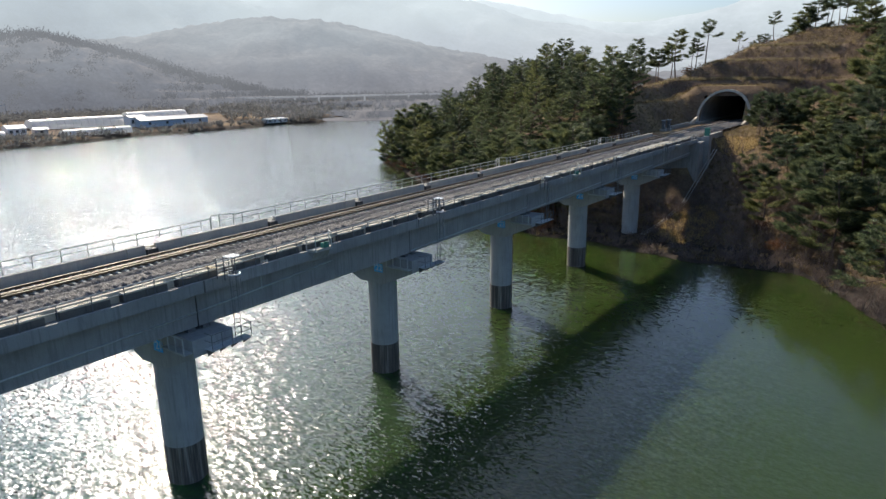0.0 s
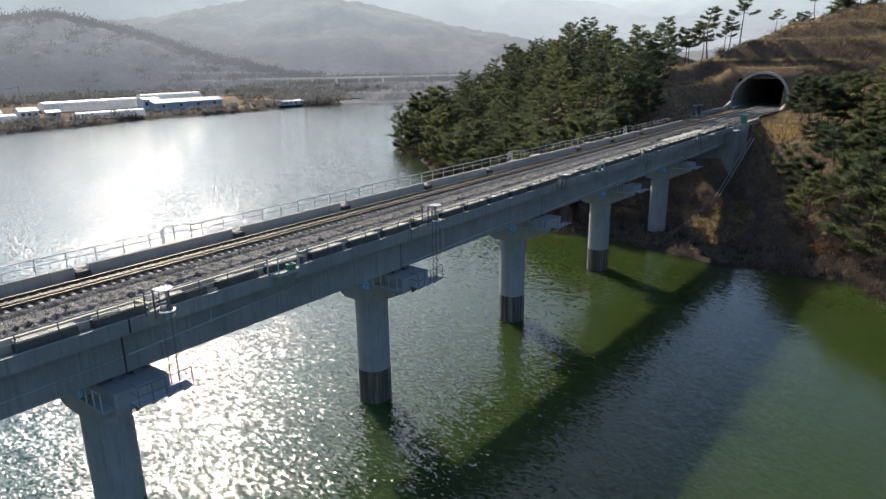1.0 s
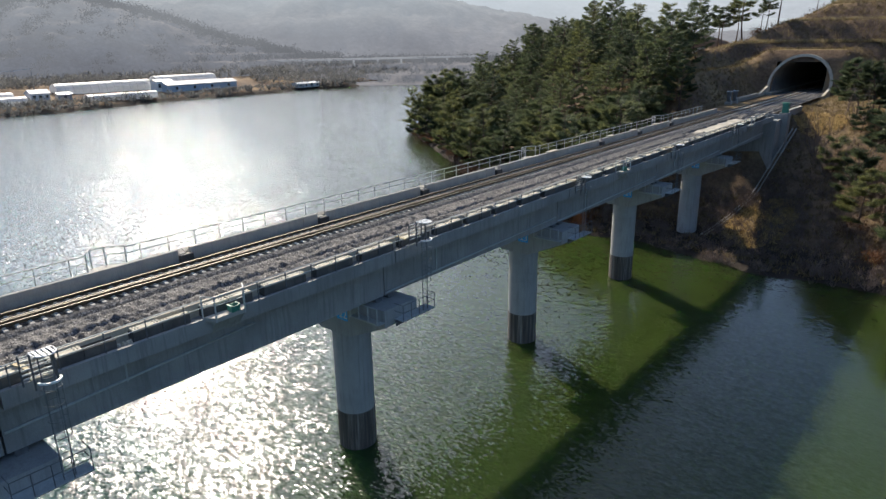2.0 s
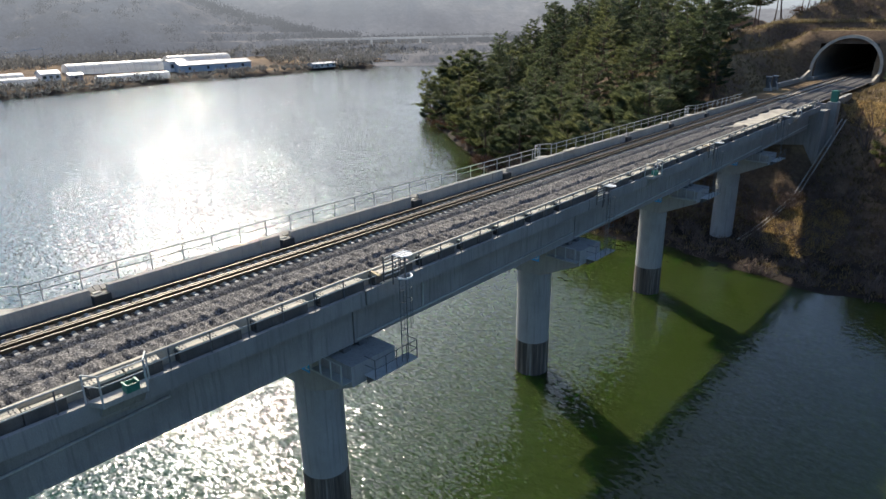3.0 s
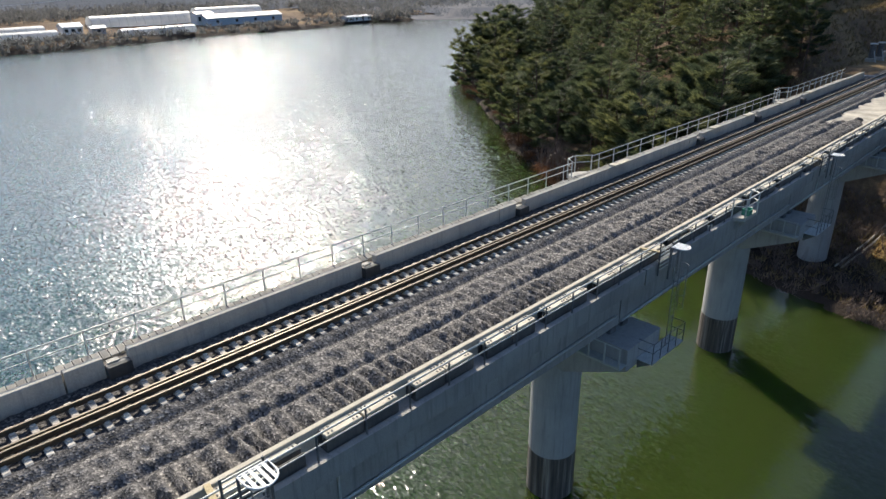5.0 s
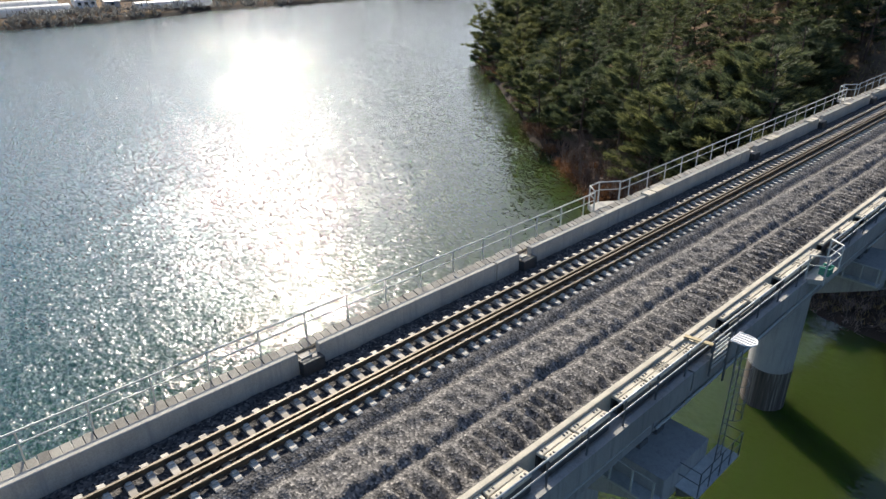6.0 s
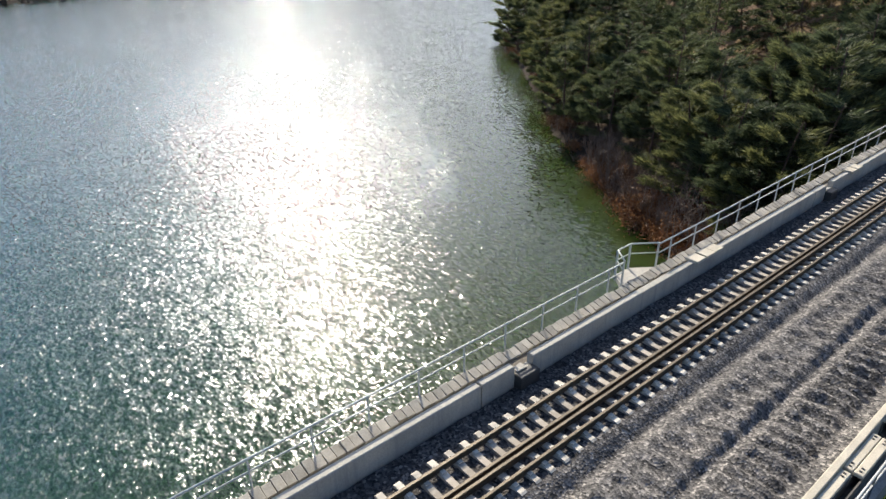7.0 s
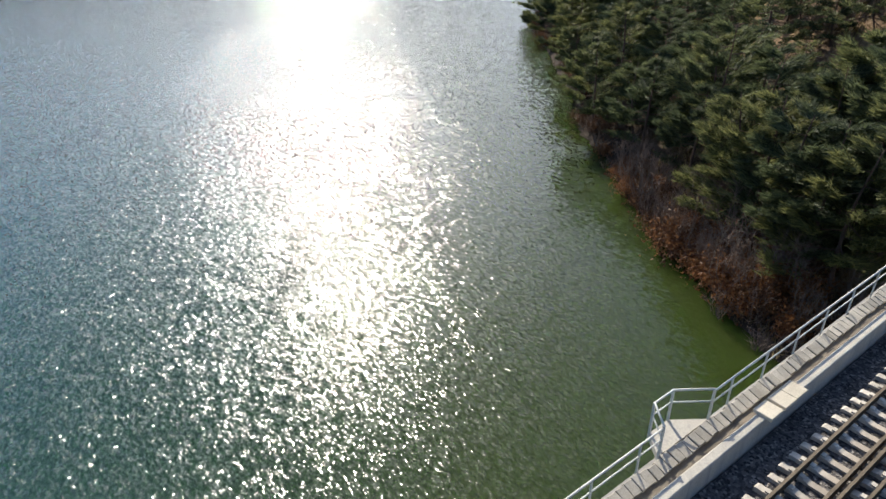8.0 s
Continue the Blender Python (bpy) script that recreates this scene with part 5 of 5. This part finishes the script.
for x, y in ((-29.5, 138), (-27, 133), (-26, 146), (-21, 128), (-17, 120), (-30, 206), (-25, 204), (-20, 208), (-34, 204), (-52, 112), (-56, 118), (-61, 121), (-12, 110), (-8, 104)):
    b = single("bare_tree", rng.choice(BARE_TREES), TWIG, "leafless tree with thin grey branches on the slope", "tree", group="bare trees", at=(x, y, ground_at(x, y) - 0.1))
    b.rotation_euler, b.scale = (0, 0, rng.uniform(0, 6.28)), (rng.uniform(0.7, 1.1),) * 3


def slope_grass():
    """Dry grass and low weeds over the open slopes."""
    r = np.random.default_rng(12)
    n = 26000
    x, y = r.uniform(-80, 12, n), r.uniform(100, 240, n)
    d = inside_distance(x, y, SHORE)
    keep = (d > 0.6) & ~((x > -50) & (x < -36) & (y > 128) & (y < 196)) & ~((x > -47) & (x < -34) & (y > 133) & (y < 142)) & ((x + 40.3) ** 2 + (y - 114.4) ** 2 > 4)
    x, y = x[keep], y[keep]
    z = land_height(x, y)
    p = np.repeat(np.stack([x, y, z], 1), 5, axis=0)
    p[:, :2] += r.normal(0, 0.2, (len(p), 2))
    v, f = leaf_triangles(p, r.normal(0, 0.45, (len(p), 3)) + np.array([0, 0, 1.0]), 0.55, 0.07, r)
    single("dry_grass", raw_mesh("dry_grass", v.tolist(), f.tolist(), DRY_GRASS), DRY_GRASS, "dry brown grass and weeds on the slopes", "grass", "stuff")


slope_grass()


def bench_grass():
    """Tall pale grass along the edges of the terraces over the tunnel."""
    r = np.random.default_rng(44)
    P = []
    for s in (7.2, 13.2, 21.5, 30.5):
        for k in range(int(260 + 22 * s)):
            u = r.uniform(-math.pi * 0.5 * s, 14.5 + math.pi * 0.5 * s)
            q = s + r.normal(0, 0.45)
            if u < 0:
                x, y = -50.5 + q * math.sin(u / s), 190 + q * math.cos(u / s)
            elif u < 14.5:
                x, y = -50.5 + u, 190 + q
            else:
                x, y = -36 + q * math.sin((u - 14.5) / s), 190 + q * math.cos((u - 14.5) / s)
            z = ground_at(x, y)
            if abs(z - (DECK_Z - 0.5 + float(rise(q)))) < 1.2:
                P.append((x, y, z))
    p = np.repeat(np.array(P), 9, axis=0)
    p[:, :2] += r.normal(0, 0.25, (len(p), 2))
    v, f = leaf_triangles(p, r.normal(0, 0.4, (len(p), 3)) + np.array([0, 0, 1.0]), 0.85, 0.06, r)
    single("terrace_grass", raw_mesh("terrace_grass", v.tolist(), f.tolist(), STRAW), STRAW, "pale straw grass along the terrace edges over the tunnel", "grass", "stuff")


bench_grass()


def bank_grass():
    """Short straw on the slope between the abutment and the water, gold where sun falls."""
    r = np.random.default_rng(61)
    n = 9000
    x, y = r.uniform(-36, -26, n), r.uniform(110, 151, n)
    # pale straw only where sunlight lands: the lit patches are painted by it
    keep = (((x + 31.5) / 4.5) ** 2 + ((y - 119) / 8.0) ** 2 < 1) | (((x + 31) / 4.0) ** 2 + ((y - 147) / 4.5) ** 2 < 1)
    x, y = x[keep], y[keep]
    p = np.repeat(np.stack([x, y, land_height(x, y)], 1), 4, axis=0)
    p[:, :2] += r.normal(0, 0.15, (len(p), 2))
    v, f = leaf_triangles(p, r.normal(0, 0.45, (len(p), 3)) + np.array([0.2, -0.2, 0.8]), 0.42, 0.05, r)
    single("bank_grass", raw_mesh("bank_grass", v.tolist(), f.tolist(), STRAW), STRAW, "short straw in two sun-gold patches on the slope under the bridge", "grass", "stuff")


bank_grass()
# ---- the far bank ----
def hoop_house(x, y0, y1, r, h, words):
    z = ground_at(x, (y0 + y1) / 2) - 0.3
    g = thing("greenhouse", (x, (y0 + y1) / 2, z), words, "greenhouse", "greenhouses")
    L = (y1 - y0) / 2
    n = 12
    arc = [(r * math.cos(math.pi * k / n), 0.9 + h * math.sin(math.pi * k / n) ** 0.8) for k in range(n + 1)]
    part("film", Mesh().prism([(r, -0.3)] + arc + [(-r, -0.3)], -L, L), PLASTIC, g, "white plastic film cover")
    for k in range(int(2 * L / 4) + 1):
        q = -L + 4 * k
        part("hoop", Mesh().tube([(a * 1.008, q, b * 1.008) for a, b in arc], 0.06, 4), STEEL, g)


hoop_house(-366, 152, 200, 4.6, 4.4, "long white plastic greenhouse tunnel on the far bank")
hoop_house(-372, 206, 243, 4.6, 4.6, "long white plastic greenhouse behind the blue barn")
hoop_house(-340, 156, 190, 3.0, 2.2, "low white plastic greenhouse near the shore")
hoop_house(-342, 96, 131, 3.4, 2.6, "low white plastic greenhouse at the end of the farm")
hoop_house(-352, 90, 129, 3.6, 3.0, "white plastic greenhouse at the end of the farm")


def shed(name, x, y, lx, ly, h, rise, wall, roof, words, windows=0):
    z = ground_at(x, y) - 0.3
    s = thing(name, (x, y, z), words, "building", "farm buildings")
    a, b = lx / 2, ly / 2
    part("wall", Mesh().prism([(-a, 0), (a, 0), (a, h), (0, h + rise - 0.08), (-a, h)], -b, b), wall, s)
    for e in (-1, 1):
        part("roof", Mesh().prism([(0, h + rise), (e * (a + 0.4), h - 0.1), (e * (a + 0.4), h + 0.05), (0, h + rise + 0.15)], -b - 0.4, b + 0.4), roof, s)
    for k in range(windows):
        q = -b + (k + 0.5) * ly / windows
        part("window", Mesh().box(a + 0.003, a + 0.06, q - 0.7, q + 0.7, h * 0.35, h * 0.75), GLASS, s)


shed("barn", -352, 222, 9, 42, 3.6, 1.6, BLUE_WALL, ROOF, "long blue sheet metal barn with grey roof", 4)
shed("office_block", -357, 203, 7, 9, 5.2, 0.8, WHITE, ROOF, "small white two storey building beside the barn", 3)
shed("farmhouse", -350, 139, 7, 8, 3.2, 1.5, WHITE, BLUE_WALL, "white farmhouse with blue roof on the far bank", 3)
shed("tool_shed", -347, 149, 4, 6, 2.6, 0.8, ROOF, WHITE, "small grey tool shed with pale roof", 1)
shed("boat_shed", -340, 287, 6, 17, 2.4, 0.7, WHITE, WHITE, "low open shed with pale roof by the shore", 4)


def bank_growth():
    """Bare shrubs and reeds along the far shore, and thin woods on the slope behind."""
    r = np.random.default_rng(5)
    V, F, k = [], [], 0
    y = r.uniform(60, 420, 4200)
    x = -318 - r.uniform(2, 22, 4200)
    back = r.random(4200) < 0.6
    x = np.where(back, -385 - r.uniform(0, 70, 4200), x)
    end = r.random(4200) < 0.4
    a, q = np.radians(r.uniform(33, 54, 4200)), r.uniform(440, 620, 4200)
    x, y, back = np.where(end, -np.sin(a) * q, x), np.where(end, np.cos(a) * q, y), back | end
    f = inside_distance(x, y, FAR_SHORE)
    keep = f > 2
    x, y, back = x[keep], y[keep], back[keep]
    z = land_height(x, y)
    P, D = [], []
    for a, b, c, q in zip(x, y, z, back):
        h = r.uniform(3, 6.5) if q else r.uniform(1.0, 3.0)
        n = 26 if q else 14
        p = r.normal(0, 1, (n, 3)) * np.array([h * 0.3, h * 0.3, h * 0.22]) + np.array([a, b, c + h * 0.5])
        P.append(p)
        D.append(r.normal(0, 0.6, (n, 3)) + np.array([0, 0, 0.8]))
    v, f = leaf_triangles(np.concatenate(P), np.concatenate(D), 1.5, 0.28, r)
    single("shore_scrub", raw_mesh("shore_scrub", v.tolist(), f.tolist(), FAR_TREES), FAR_TREES, "bare brown scrub and thin woods along the far shore", "scrub", "stuff")


bank_growth()


def far_woods():
    """Thin winter woods on the hill: denser along the crest and in clumps, open over the fields."""
    r = np.random.default_rng(8)
    P, D = [], []
    hill = bpy.data.objects["backdrop_hill"].data
    co = np.empty(len(hill.vertices) * 3)
    hill.vertices.foreach_get("co", co)
    co = co.reshape(46, -1, 3)
    bearing = np.degrees(np.arctan2(-co[0, :, 0], co[0, :, 1]))
    for _ in range(2200):
        az = r.uniform(34, 80)
        i = int(np.argmin(np.abs(bearing - az)))
        j = 45 - int(abs(r.normal(0, 9))) if r.random() < 0.75 else int(r.uniform(3, 30))
        if j < 3 or (j < 36 and math.sin(az * 2.1 + j * 0.35) < 0.1):
            continue
        h = r.uniform(3, 9)
        n = 34
        P.append(r.normal(0, 1, (n, 3)) * np.array([h * 0.3, h * 0.3, h * 0.2]) + co[j, i] + np.array([0, 0, h * 0.3]))
        D.append(r.normal(0, 0.6, (n, 3)) + np.array([0, 0, 0.7]))
    v, f = leaf_triangles(np.concatenate(P), np.concatenate(D), 1.3, 0.4, r)
    # the woods carry the same painted mist glow as their hill
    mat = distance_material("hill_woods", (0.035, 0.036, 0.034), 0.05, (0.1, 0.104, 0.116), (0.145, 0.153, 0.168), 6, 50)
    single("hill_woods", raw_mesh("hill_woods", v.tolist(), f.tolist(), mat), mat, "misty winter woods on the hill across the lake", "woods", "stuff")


far_woods()

# viaduct concrete paled by a glow that paints the mist before it
MISTY = distance_material("mist_glow_concrete", (0.12, 0.12, 0.12), 0.05, (0.13, 0.137, 0.152), (0.17, 0.178, 0.195), 0, 15)
via = thing("road_viaduct", (0, 0, 0), "low grey road viaduct across the far valley", "viaduct")
A, B = Vector((-math.sin(radians(53)) * 530, math.cos(radians(53)) * 530, 14)), Vector((-math.sin(radians(36)) * 560, math.cos(radians(36)) * 560, 14))
d = (B - A).normalized()
n = Vector((-d.y, d.x, 0))
v = [tuple(p + n * o + Vector((0, 0, z))) for p in (A, B) for o, z in ((-5, 0), (5, 0), (5, 1.3), (-5, 1.3))]
part("deck", Mesh().add(v, [(0, 1, 2, 3), (7, 6, 5, 4), (0, 4, 5, 1), (1, 5, 6, 2), (2, 6, 7, 3), (3, 7, 4, 0)]), MISTY, via)
for k in range(9):
    p = A + (B - A) * (k + 0.5) / 9
    part("column", Mesh().tube([(p.x, p.y, -4), (p.x, p.y, 14)], 0.8, 10), MISTY, via)

for y0 in (92.0, 150.0):
    z = ground_at(-384, y0)
    pole = thing("utility_pole", (-384, y0, z), "slim grey utility pole on the far bank", "utility pole", "utility poles")
    part("shaft", Mesh().tube([(0, 0, -0.3), (0, 0, 11)], 0.17, 8, 0.1), CONCRETE, pole)
    part("crossarm", Mesh().box(-1.0, 1.0, -0.08, 0.08, 10.2, 10.35), DARK_STEEL, pole)
z0, z1 = ground_at(-384, 92) + 10.3, ground_at(-384, 150) + 10.3
for x in (-0.9, 0.0, 0.9):
    single("power_line", Mesh().tube([(-384 + x, 92 + 58 * k / 12, z0 + (z1 - z0) * k / 12 - 1.6 * math.sin(math.pi * k / 12)) for k in range(13)], 0.06, 4), STEEL, "sagging electric wire between poles", "wire", group="power lines")
